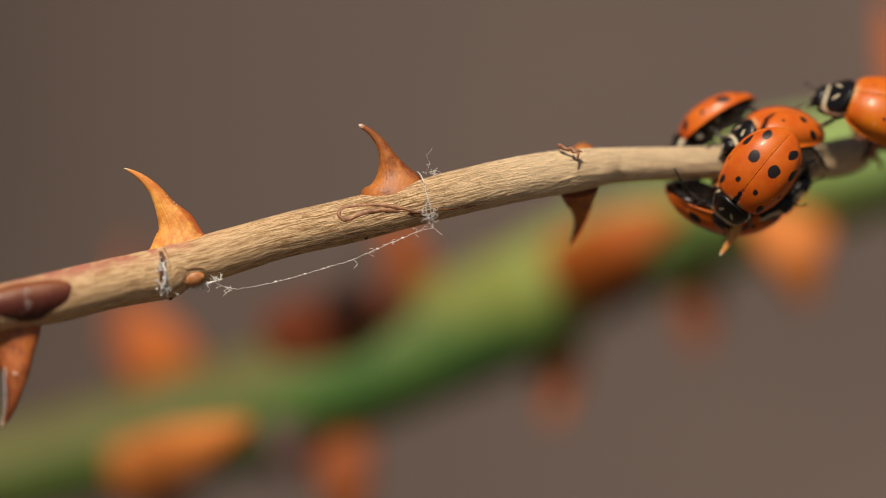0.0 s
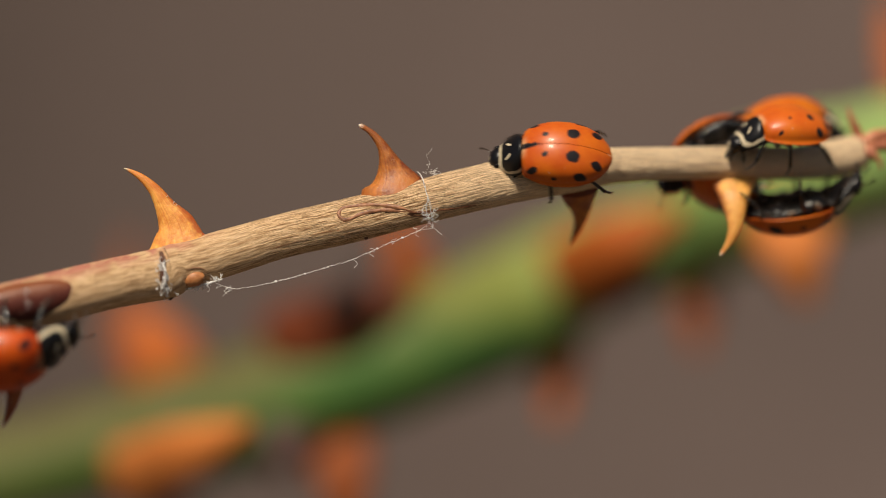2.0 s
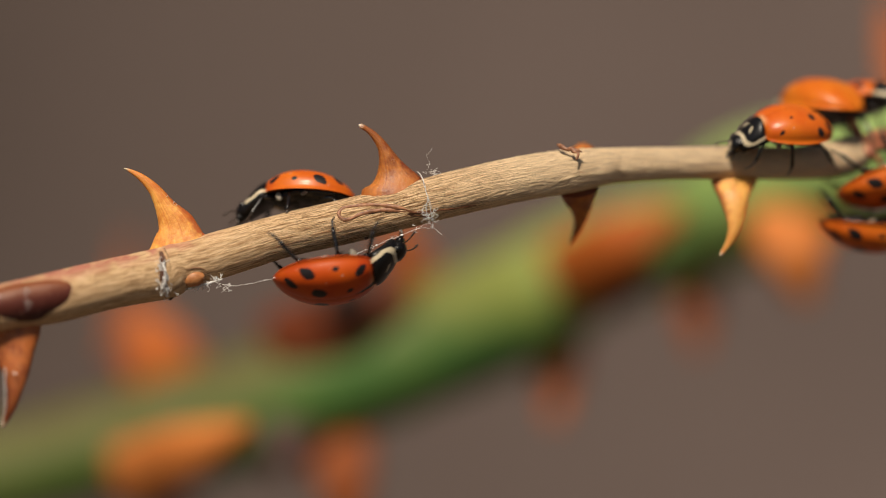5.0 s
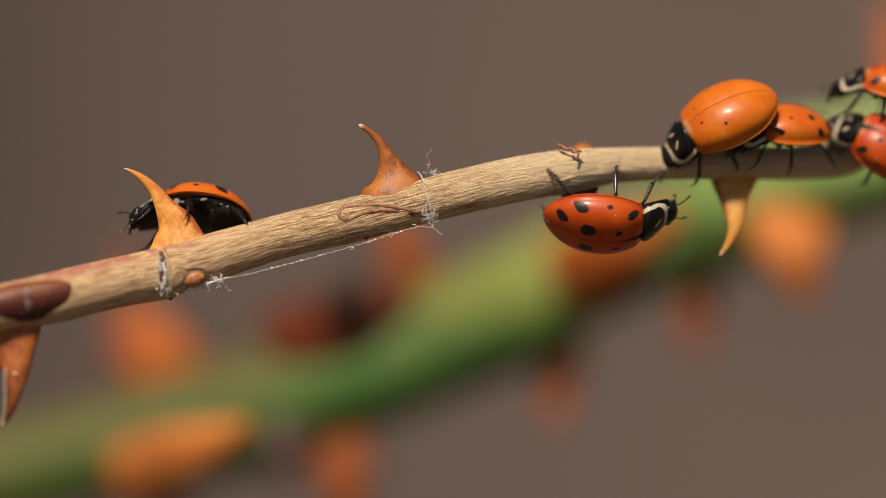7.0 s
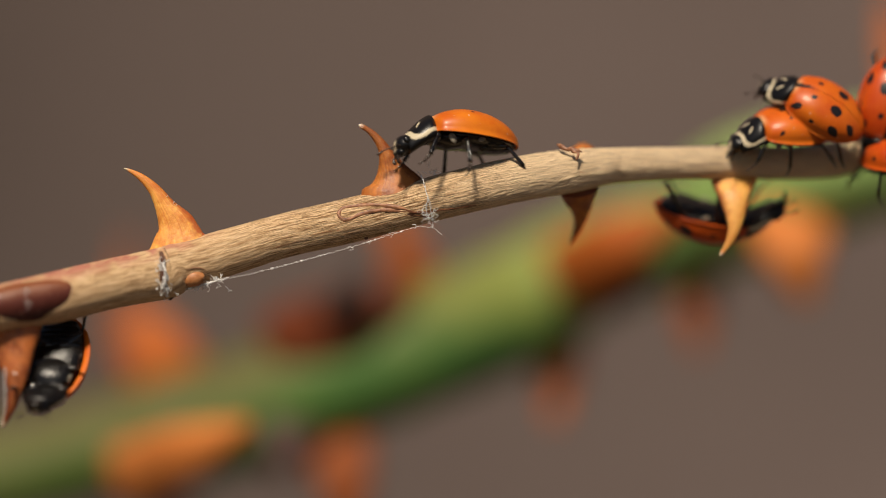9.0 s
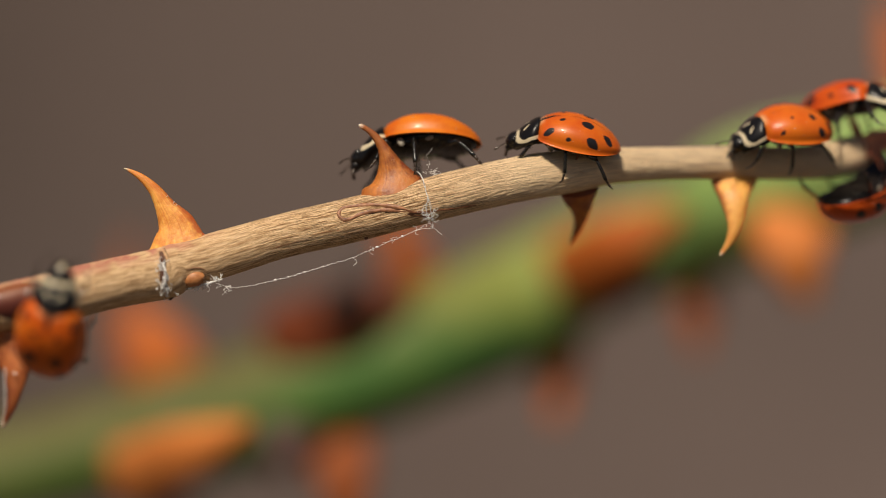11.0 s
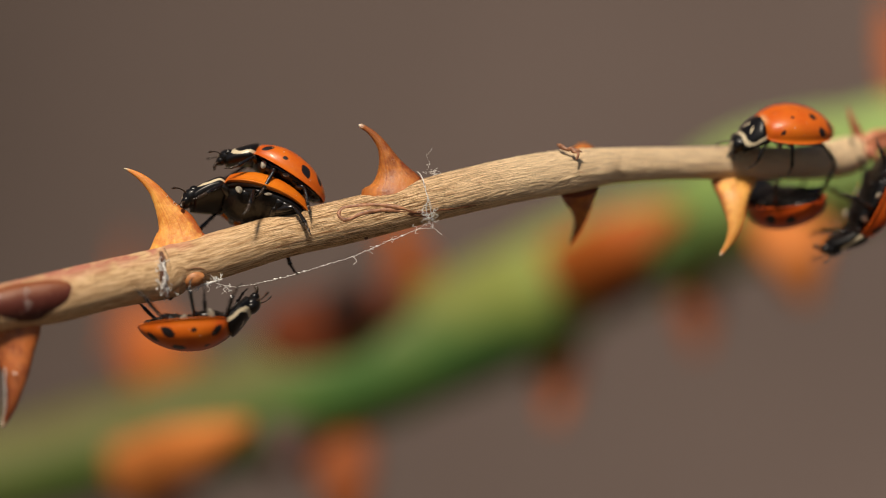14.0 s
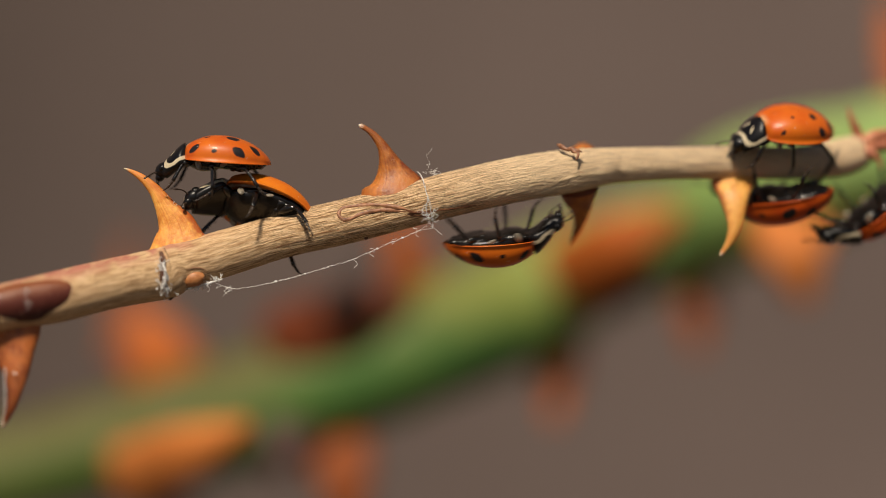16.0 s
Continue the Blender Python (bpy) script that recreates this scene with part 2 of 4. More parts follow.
BARK = bark_material()
THORN = thorn_material("amber_thorn", (0.60, 0.19, 0.028), (0.92, 0.48, 0.11))
THORN_BROWN = thorn_material("brown_thorn", (0.23, 0.058, 0.010), (0.53, 0.185, 0.028))
THORN_RED = thorn_material("red_brown_thorn", (0.17, 0.038, 0.010), (0.45, 0.130, 0.024))
THORN_PALE = thorn_material("pale_amber_thorn", (0.58, 0.25, 0.05), (0.80, 0.42, 0.10))
THORN_FAR = plain("orange_cane_thorn", (0.36, 0.080, 0.010), (0.46, 0.120, 0.018), 0.6, 0.3, 0.3, 0.25)
# rust is the orange thorn darkened, the cane's shade put into its colour
THORN_RUST = plain("rust_cane_thorn", (0.18, 0.043, 0.009), (0.27, 0.070, 0.014), 0.6, 0.3, 0.3, 0.25)
THORN_TAN = plain("tan_cane_thorn", (0.48, 0.140, 0.028), (0.62, 0.210, 0.048), 0.6, 0.3, 0.3, 0.25)
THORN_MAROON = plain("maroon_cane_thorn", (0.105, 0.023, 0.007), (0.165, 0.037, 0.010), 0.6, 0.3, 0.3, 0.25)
# near-black copy for pieces that stand in for shade on the cane
THORN_SHADE = plain("shade_dark_cane_thorn", (0.022, 0.009, 0.006), (0.050, 0.015, 0.008), 0.6, 0.3)
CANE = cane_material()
SCAR = scar_material()
CRACK = plain("brown_bark_lip", (0.10, 0.032, 0.014), (0.42, 0.190, 0.090), 0.46, 4.0, 1.0)
NODE = plain("dark_node_cork", (0.05, 0.020, 0.012), (0.16, 0.07, 0.04), 0.8, 4.0, 0.7)
COLLAR = plain("brown_bark_fold", (0.20, 0.095, 0.045), (0.46, 0.27, 0.14), 0.7, 3.0, 0.6)
BUD = plain("tan_bud", (0.30, 0.10, 0.03), (0.56, 0.25, 0.09), 0.5, 3.0, 0.7)
SILK = plain("white_silk", (0.66, 0.64, 0.62), (0.86, 0.85, 0.83), 0.45, 5.0, 0.1)
BRACT = plain("pink_bract", (0.30, 0.085, 0.045), (0.56, 0.22, 0.11), 0.5, 1.2, 0.2)
BLACK = plain("black_belly", (0.002, 0.002, 0.002), (0.009, 0.0075, 0.007), 0.24, 6.0, 0.5, 0.34)
LEG = plain("black_leg", (0.003, 0.0028, 0.0026), (0.014, 0.010, 0.008), 0.20, 6.0, 0.5, 0.6)
TARSUS = plain("brown_foot", (0.008, 0.006, 0.005), (0.06, 0.036, 0.022), 0.34, 8.0, 0.5)
PLEURA = plain("pale_side_plate", (0.10, 0.085, 0.065), (0.40, 0.35, 0.26), 0.5, 5.0, 0.3)
SPOTS = [(1.80, 1.45, 0.26, 0.93), (1.2, 0.58, 0.16, 0.95), (0.65, 2.05, 0.14, 0.95), (-0.30, 0.68, 0.34, 0.93), (-0.75, 1.80, 0.33, 0.90), (-1.62, 0.92, 0.28, 0.93)]
SPOTTED = spotted_material("orange_wing_case_spotted", (0.58, 0.128, 0.007), (0.48, 0.075, 0.005), SPOTS)
# redder, darker copy of SPOTTED: shade under the stem put into the orange
SPOTTED_SHADED = spotted_material("red_shaded_wing_case_spotted", (0.52, 0.080, 0.005), (0.43, 0.046, 0.004), SPOTS)
SPARSE = spotted_material("orange_wing_case_small_spots", (0.60, 0.135, 0.008), (0.52, 0.09, 0.006),
                          [(1.6, 1.7, 0.15, 1.0), (0.9, 0.9, 0.10, 1.0), (-0.5, 0.8, 0.24, 1.0), (-0.95, 1.75, 0.28, 1.0), (-1.75, 0.9, 0.27, 1.0)], False)
CLEAR = spotted_material("orange_wing_case_unspotted", (0.62, 0.165, 0.008), (0.52, 0.10, 0.005), [(0.6, 1.25, 0.07, 1.0), (1.6, 0.5, 0.05, 1.0)], False)
SHIELD = shield_material()
HEAD = head_material()


# ---- mesh helpers ----
def mesh_of(name, bm, material, smooth=True):
    me = bpy.data.meshes.new(name)
    bmesh.ops.recalc_face_normals(bm, faces=bm.faces)
    bm.to_mesh(me)
    bm.free()
    if smooth:
        me.polygons.foreach_set("use_smooth", [True] * len(me.polygons))
    me.materials.append(material)
    return me


def part(name, bm, material, parent=None, label="", smooth=True):
    ob = new(name, mesh_of(name, bm, material, smooth))
    if parent:
        ob.parent = parent
    if label:
        tagged(ob, label)
    return ob


def spline(pts, n):
    """n points along a smooth curve through pts (rows of numbers)."""
    p = np.array(pts, float)
    k = len(p)
    t = np.linspace(0, k - 1, n)
    out = np.zeros((n, p.shape[1]))
    for i, tt in enumerate(t):
        a = min(int(tt), k - 2)
        f = tt - a
        p0, p1, p2, p3 = p[max(a - 1, 0)], p[a], p[a + 1], p[min(a + 2, k - 1)]
        out[i] = 0.5 * (2 * p1 + (p2 - p0) * f + (2 * p0 - 5 * p1 + 4 * p2 - p3) * f ** 2 + (3 * p1 - p0 - 3 * p2 + p3) * f ** 3)
    return out


def sweep(bm, rows, seg=12, side=None, rough=0.0, cap=True, uvs=None):
    """A tube along rows (x, y, z, half_width, half_depth). side: the direction of the half width; default: any."""
    uvl = bm.loops.layers.uv.verify()
    pts = [Vector(r[:3]) for r in rows]
    rings, run, length = [], [], 0.0
    ref = Vector(side) if side is not None else Vector((0.0, -1.0, 0.05))
    total = sum((pts[i + 1] - pts[i]).length for i in range(len(pts) - 1)) or 1.0
    for i, (p, r) in enumerate(zip(pts, rows)):
        tan = (pts[min(i + 1, len(pts) - 1)] - pts[max(i - 1, 0)]).normalized()
        b = ref - tan * ref.dot(tan)
        if b.length < 1e-6:
            b = tan.orthogonal()
        b.normalize()
        a = tan.cross(b).normalized()
        if side is not None:
            a, b = b, a
        if i:
            length += (p - pts[i - 1]).length
        run.append(length)
        ring = []
        for s in range(seg):
            w = 2 * math.pi * s / seg
            k = 1.0
            if rough:
                f = 2.2 if rough > 0.4 else 0.35
                k += rough * noise.noise(Vector((p.x * f, p.z * (f - 0.35) + 3.1 * math.cos(w), 3.1 * math.sin(w))))
            v = p + (a * math.cos(w) * r[3] + b * math.sin(w) * r[4]) * k
            ring.append(bm.verts.new(v * MM))
        rings.append(ring)
    scale = 1.0 if uvs == "mm" else 1.0 / total
    for i in range(len(rings) - 1):
        for s in range(seg):
            f = bm.faces.new((rings[i][s], rings[i][(s + 1) % seg], rings[i + 1][(s + 1) % seg], rings[i + 1][s]))
            for lp, (u, v) in zip(f.loops, ((run[i], s), (run[i], s + 1), (run[i + 1], s + 1), (run[i + 1], s))):
                lp[uvl].uv = (u * scale, v / seg)
    if cap:
        bm.faces.new(rings[0][::-1])
        bm.faces.new(rings[-1])
    return bm


def ridged_tube(rows, seg, step, fine_from, name, material, parent, label):
    """A tube along rows whose skin carries long wavy ridges; fine rings where x > fine_from, coarse before."""
    dense = spline(rows, 6000)
    run = np.concatenate([[0.0], np.cumsum(np.linalg.norm(np.diff(dense[:, :3], axis=0), axis=1))])
    keep, last = [0], 0.0
    for k in range(1, len(dense)):
        gap = step if dense[k][0] > fine_from else 6.0
        if run[k] - last >= gap:
            keep.append(k)
            last = run[k]
    keep.append(len(dense) - 1)
    n = len(keep)
    co = np.zeros((n, seg, 3))
    ref = Vector((0.0, -1.0, 0.05))
    for i, k in enumerate(keep):
        p, r = Vector(dense[k][:3]), dense[k][3]
        tan = Vector(dense[min(k + 3, len(dense) - 1)][:3]) - Vector(dense[max(k - 3, 0)][:3])
        tan.normalize()
        bb = (ref - tan * ref.dot(tan)).normalized()
        aa = tan.cross(bb)
        s = run[k]
        near = dense[k][0] > fine_from
        for j in range(seg):
            w = 2 * math.pi * j / seg
            cx, cz = math.cos(w), math.sin(w)
            h = 1 + 0.026 * noise.noise(Vector((s * 0.33, 2.6 * cx, 2.6 * cz)))
            if near:
                warp = 0.9 * noise.noise(Vector((s * 0.55, 2.2 * cx + 7, 2.2 * cz)))
                q = w + warp * 0.16
                fx, fz = math.cos(q), math.sin(q)
                ridge = noise.noise(Vector((s * 0.70, 12.0 * fx, 12.0 * fz)))
                hair = noise.noise(Vector((s * 1.9, 23.0 * fx, 23.0 * fz + 5)))
                worn = 0.4 + 0.6 * min(1.0, max(0.0, (p.x + 12.0) / 7.0))
                h += worn * (0.013 * (1 - 2 * abs(ridge)) + 0.014 * hair)
            d = (aa * cx + bb * cz) * (r * h)
            co[i, j] = ((p.x + d.x) * MM, (p.y + d.y) * MM, (p.z + d.z) * MM)
    idx = np.arange(n * seg).reshape(n, seg)
    a, b2 = idx[:-1], idx[1:]
    quads = np.stack([a, np.roll(a, -1, 1), np.roll(b2, -1, 1), b2], -1).reshape(-1, 4)
    me = bpy.data.meshes.new(name)
    me.from_pydata(co.reshape(-1, 3).tolist(), [], quads.tolist() + [idx[0][::-1].tolist(), idx[-1].tolist()])
    layer = me.uv_layers.new(name="UVMap")
    u = np.array([run[k] for k in keep])
    uu = np.stack([np.repeat(u[:-1, None], seg, 1), np.repeat(u[:-1, None], seg, 1), np.repeat(u[1:, None], seg, 1), np.repeat(u[1:, None], seg, 1)], -1)
    v = np.arange(seg) / seg
    v1 = (np.arange(seg) + 1) / seg
    vv = np.repeat(np.stack([v, v1, v1, v], -1)[None], n - 1, 0)
    uv = np.stack([uu, vv], -1).reshape(-1)
    layer.data.foreach_set("uv", np.concatenate([uv, np.zeros(4 * seg)]))
    me.polygons.foreach_set("use_smooth", [True] * len(me.polygons))
    me.materials.append(material)
    me.update()
    ob = new(name, me)
    ob.parent = parent
    return tagged(ob, label)


def tube(pts, n, seg=8, **kw):
    return sweep(bmesh.new(), spline(pts, n), seg, **kw)


def blob(bm, centre, radii, seg=20, rings=12, wob=0.0, turn=None):
    m = Matrix.Translation(Vector(centre) * MM)
    if turn:
        m = m @ Euler([radians(a) for a in turn]).to_matrix().to_4x4()
    m = m @ Matrix.Diagonal((*[r * MM for r in radii], 1))
    made = bmesh.ops.create_uvsphere(bm, u_segments=seg, v_segments=rings, radius=1.0, matrix=m)
    if wob:
        for v in made["verts"]:
            d = v.co - Vector(centre) * MM
            v.co = Vector(centre) * MM + d * (1 + wob * noise.noise(v.co * 1400))
    return bm


def thing(name, label, category, group="", place=None):
    ob = tagged(new(name), label, category, group)
    ob.matrix_basis = Matrix.Translation(place if place else at(0, 0, 0))
    return ob


# ---- setting: soil below and a plain brown-grey wall behind ----
def soil():
    bm = bmesh.new()
    bmesh.ops.create_grid(bm, x_segments=40, y_segments=40, size=60.0)
    for v in bm.verts:
        v.co.z = 0.03 * noise.noise(v.co * 0.8)
    ob = part("ground", bm, plain("brown_soil", (0.050, 0.037, 0.026), (0.115, 0.085, 0.058), 0.95, 0.02, 0.8, 0.2, 0.0, 12.0))
    tagged(ob, "bare brown soil under the rose bush", "ground", kind="structure")


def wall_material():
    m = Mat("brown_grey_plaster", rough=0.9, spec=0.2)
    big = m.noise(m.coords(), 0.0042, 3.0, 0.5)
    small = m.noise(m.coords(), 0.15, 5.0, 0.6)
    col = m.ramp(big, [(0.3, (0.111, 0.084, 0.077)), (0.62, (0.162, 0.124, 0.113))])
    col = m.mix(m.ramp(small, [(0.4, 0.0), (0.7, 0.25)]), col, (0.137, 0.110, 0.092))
    # one side of the wall is darkened, light falloff put into its colour
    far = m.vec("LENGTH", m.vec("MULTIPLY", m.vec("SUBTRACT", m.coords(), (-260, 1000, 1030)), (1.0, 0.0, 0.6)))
    dimmed = m.ramp(m.math("ADD", m.math("DIVIDE", far, 520.0), m.math("MULTIPLY", big, 0.25)), [(0.22, 0.64), (0.92, 0.0)])
    col = m.mix(dimmed, col, (0.041, 0.030, 0.025))
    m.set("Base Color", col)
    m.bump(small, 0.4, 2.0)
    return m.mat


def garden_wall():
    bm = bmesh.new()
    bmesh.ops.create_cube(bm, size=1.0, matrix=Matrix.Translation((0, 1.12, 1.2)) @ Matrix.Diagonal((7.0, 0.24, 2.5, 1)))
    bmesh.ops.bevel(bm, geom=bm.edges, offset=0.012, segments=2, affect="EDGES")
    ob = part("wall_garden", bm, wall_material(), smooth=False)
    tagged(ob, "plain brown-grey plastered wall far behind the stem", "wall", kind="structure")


soil()
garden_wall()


# ---- the dry stem ----
STEM = [  # x, y, z of the axis, radius, radius in depth
    (-150.000, 60.000, -1005.000, 4.200, 4.200),
    (-146.000, 45.000, -700.000, 3.200, 3.200),
    (-128.000, 28.000, -380.000, 2.400, 2.400),
    (-96.000, 12.000, -140.000, 1.700, 1.700),
    (-64.000, -7.000, -34.000, 1.300, 1.300),
    (-33.954, -8.000, -5.838, 1.151, 1.151),
    (-28.192, -6.000, -4.441, 1.164, 1.164),
    (-22.744, -4.400, -3.046, 1.189, 1.189),
    (-19.997, -3.400, -2.485, 1.315, 1.315),
    (-17.205, -2.400, -1.797, 1.296, 1.296),
    (-14.802, -1.500, -1.305, 1.364, 1.364),
    (-14.480, -1.390, -1.230, 1.370, 1.370),
    (-14.150, -1.270, -1.000, 1.265, 1.265),
    (-13.513, -1.050, -0.803, 1.221, 1.221),
    (-11.477, -0.500, -0.210, 1.230, 1.230),
    (-8.520, 0.000, 0.690, 1.155, 1.155),
    (-5.520, 0.000, 1.380, 1.170, 1.170),
    (-2.520, 0.000, 2.130, 1.155, 1.155),
    (0.480, 0.000, 2.910, 1.170, 1.170),
    (3.491, 0.418, 3.611, 1.185, 1.170),
    (6.538, 1.218, 4.146, 1.170, 1.170),
    (8.386, 1.702, 4.406, 1.020, 1.020),
    (9.641, 2.272, 4.515, 0.945, 0.945),
    (12.751, 2.907, 4.658, 0.885, 0.900),
    (15.918, 3.769, 4.719, 0.885, 0.900),
    (19.187, 5.103, 4.766, 0.915, 0.930),
    (21.488, 5.883, 5.011, 1.020, 1.020),
    (22.822, 6.381, 5.312, 0.990, 0.990),
    (23.499, 6.673, 5.450, 0.720, 0.720),
]

THORN_KINDS = {"amber": THORN, "brown": THORN_BROWN, "red": THORN_RED, "pale": THORN_PALE, "orange": THORN_FAR, "rust": THORN_RUST, "maroon": THORN_MAROON, "tan": THORN_TAN, "dark": THORN_SHADE}


def thorn(parent, rows, kind, label=""):
    """A hooked thorn: a flattened, tapering horn along rows of (x, y, z, half_width, half_depth)."""
    ob = part("thorn", sweep(bmesh.new(), spline(rows, 26), 20, rough=0.06), THORN_KINDS[kind], parent, label)
    return ob


def skin(x, z, proud=0.0):
    """The point of the bark's near side at x, z, raised by proud."""
    rows = STEM[5:]
    xs = [r[0] for r in rows]
    ax = [float(np.interp(x, xs, [r[k] for r in rows])) for k in (1, 2, 3)]
    dz = max(-0.97, min(0.97, (z - ax[1]) / ax[2]))
    return (x, ax[0] - math.sqrt(1 - dz * dz) * (ax[2] + proud), ax[1] + dz * (ax[2] + proud))


def rose_stem():
    stem = thing("dry_rose_cane", "dry tan rose stem with hooked thorns and fibrous bark", "rose cane")
    ridged_tube(STEM, 190, 0.075, -30.0, "bark", BARK, stem, "dry tan fibrous bark with grey-brown streaks")
    thorn(stem, [(-13.777, -0.800, -0.328, 2.400, 0.780), (-13.926, -0.800, 0.358, 1.560, 0.630), (-14.015, -0.800, 0.924, 1.200, 0.480), (-14.165, -0.800, 1.402, 0.960, 0.390), (-14.642, -0.800, 2.177, 0.570, 0.300), (-15.119, -0.800, 2.982, 0.360, 0.210), (-15.745, -0.800, 3.638, 0.225, 0.150), (-16.371, -0.800, 4.056, 0.120, 0.090), (-16.819, -0.800, 4.264, 0.030, 0.030)], "amber", "amber thorn hooked at the tip")
    thorn(stem, [(-2.250, 0.000, 2.150, 2.420, 1.050), (-2.520, 0.000, 2.970, 1.960, 0.860), (-2.560, 0.000, 3.510, 1.460, 0.620), (-2.700, 0.000, 4.080, 0.900, 0.390), (-2.940, 0.000, 4.830, 0.480, 0.300), (-3.240, 0.000, 5.490, 0.285, 0.210), (-3.660, 0.000, 6.030, 0.195, 0.150), (-4.050, 0.000, 6.360, 0.135, 0.120), (-4.320, 0.000, 6.510, 0.135, 0.120), (-4.470, 0.000, 6.600, 0.060, 0.060)], "brown", "brown amber thorn with a pale broken tip")
    thorn(stem, [(7.345, 2.115, 3.199, 1.080, 0.540), (7.408, 2.707, 2.724, 0.870, 0.420), (7.506, 3.394, 2.123, 0.540, 0.300), (7.447, 4.002, 1.452, 0.300, 0.210), (7.253, 4.427, 0.868, 0.180, 0.150), (6.934, 4.868, 0.217, 0.030, 0.030)], "brown", "brown thorn pointing down")
    thorn(stem, [(15.860, 4.000, 4.020, 1.340, 0.520), (15.790, 3.450, 3.480, 1.120, 0.470), (15.760, 2.800, 2.766, 0.800, 0.380), (15.790, 2.450, 1.912, 0.560, 0.290), (15.710, 2.250, 1.060, 0.340, 0.220), (15.420, 2.150, 0.330, 0.210, 0.150), (14.930, 2.100, -0.365, 0.075, 0.075)], "pale", "pale yellow-orange thorn pointing down")
    thorn(stem, [(-22.613, -3.500, -3.126, 2.045, 0.750), (-22.310, -3.900, -4.281, 1.631, 0.620), (-22.159, -4.100, -5.147, 1.280, 0.500), (-21.934, -4.400, -6.209, 0.754, 0.340), (-21.987, -4.600, -7.358, 0.391, 0.250), (-22.247, -4.600, -8.314, 0.246, 0.180), (-22.595, -4.600, -9.125, 0.058, 0.060)], "red", "large red-brown thorn pointing down")
    thorn(stem, [(7.659, 2.275, 4.760, 0.780, 0.600), (7.650, 2.676, 5.172, 0.690, 0.540), (7.706, 3.669, 5.456, 0.450, 0.330), (7.824, 4.654, 5.619, 0.210, 0.180), (7.931, 5.440, 5.715, 0.030, 0.030)], "brown", "short thorn on the far side of the stem")
    # red-brown leaf scar, a low smooth swelling
    bm = bmesh.new()
    rings = []
    for k in range(9):
        r = k / 8
        ring = []
        for n in range(40):
            a = 2 * math.pi * n / 40
            dx, dz = 2.6 * r * math.cos(a), 1.1 * r * math.sin(a) * (1 + 0.08 * math.sin(3 * a))
            p = skin(-21.1 + dx, -2.62 + dz + 0.12 * dx, 0.10 * max(0.0, 1 - r ** 4) + 0.06 - 0.10 * r ** 8)
            ring.append(bm.verts.new(Vector(p) * MM))
        rings.append(ring)
    for k in range(8):
        for n in range(40):
            bm.faces.new((rings[k][n], rings[k][(n + 1) % 40], rings[k + 1][(n + 1) % 40], rings[k + 1][n]))
    bmesh.ops.remove_doubles(bm, verts=bm.verts, dist=1e-6)
    part("leaf_scar", bm, SCAR, stem, "smooth dark red-brown leaf scar")
    # node: a corky lip round the front, and the dormant bud beside it
    bm = bmesh.new()
    rows = []
    for k in range(16):
        a = k / 15
        p = skin(-14.72 + 0.30 * a + 0.10 * math.sin(9 * a), -0.20 - 2.45 * a, 0.04)
        rows.append((*p, 0.10 + 0.11 * math.sin(math.pi * a) + (0.12 if k > 12 else 0.0), 0.09))
    sweep(bm, spline(rows, 60), 10, rough=0.3)
    part("node_rim", bm, NODE, stem, "dark corky rim of a node")
    bm = bmesh.new()
    blob(bm, (-13.06, -1.86, -1.545), (0.62, 0.34, 0.40), 24, 14, 0.14, (0, -10, 0))
    blob(bm, (-12.72, -1.92, -1.50), (0.26, 0.20, 0.20), 14, 10, 0.2, (0, -14, 0))
    part("bud", bm, BUD, stem, "small dormant tan bud")
    rows = []
    for k in range(18):
        w = radians(20 + 250 * k / 17)
        p = skin(-13.08 + 0.86 * math.cos(w) - 0.06 * math.sin(w), -1.52 + 0.54 * math.sin(w) + 0.14 * math.cos(w), 0.025)
        rows.append((*p, 0.12 * math.sin(math.pi * (k + 0.6) / 18.2) + 0.02, 0.05))
    part("bud_collar", sweep(bmesh.new(), spline(rows, 60), 8, rough=0.4), COLLAR, stem, "brown fold of bark round the bud")
    # a dark speck of old bark on the underside
    part("bark_knot", blob(bmesh.new(), (-4.08, -0.35, 0.62), (0.13, 0.14, 0.15), 12, 8, 0.3), NODE, stem, "tiny dark knot under the stem")
    # bark crack: raised brown lips in a long loop that runs out into a line
    loop = [(608, 390), (601, 380), (610, 370), (632, 366), (665, 364), (700, 367), (738, 375), (790, 369), (842, 361)]
    low = [(608, 390), (622, 388), (642, 379), (668, 374), (700, 373), (740, 380), (765, 383)]
    bm = bmesh.new()
    for line, w in ((loop, 0.115), (low, 0.105)):
        rows = [(*skin(0.03 * (x - 784), 0.03 * (441 - z), 0.0), w, w * 0.36) for x, z in line]
        sweep(bm, spline(rows, 80), 8, rough=0.7)
    part("bark_crack", bm, CRACK, stem, "healed brown crack with raised lips")
    # dried stipule curl on the upper edge
    bm = tube([(6.089, 0.638, 5.578, 0.030, 0.030), (6.315, 0.328, 5.444, 0.130, 0.050), (6.609, 0.176, 5.287, 0.090, 0.060), (6.871, 0.028, 5.312, 0.150, 0.050), (7.166, -0.070, 5.067, 0.080, 0.050), (7.040, -0.190, 4.733, 0.050, 0.040)], 40, 8, rough=0.9)
    sweep(bm, spline([(6.871, 0.028, 5.312, 0.060, 0.040), (7.139, -0.020, 5.249, 0.090, 0.040), (7.377, -0.069, 5.127, 0.020, 0.020)], 14), 7, rough=0.8)
    part("stipule", bm, CRACK, stem, "dried brown curl of a stipule")
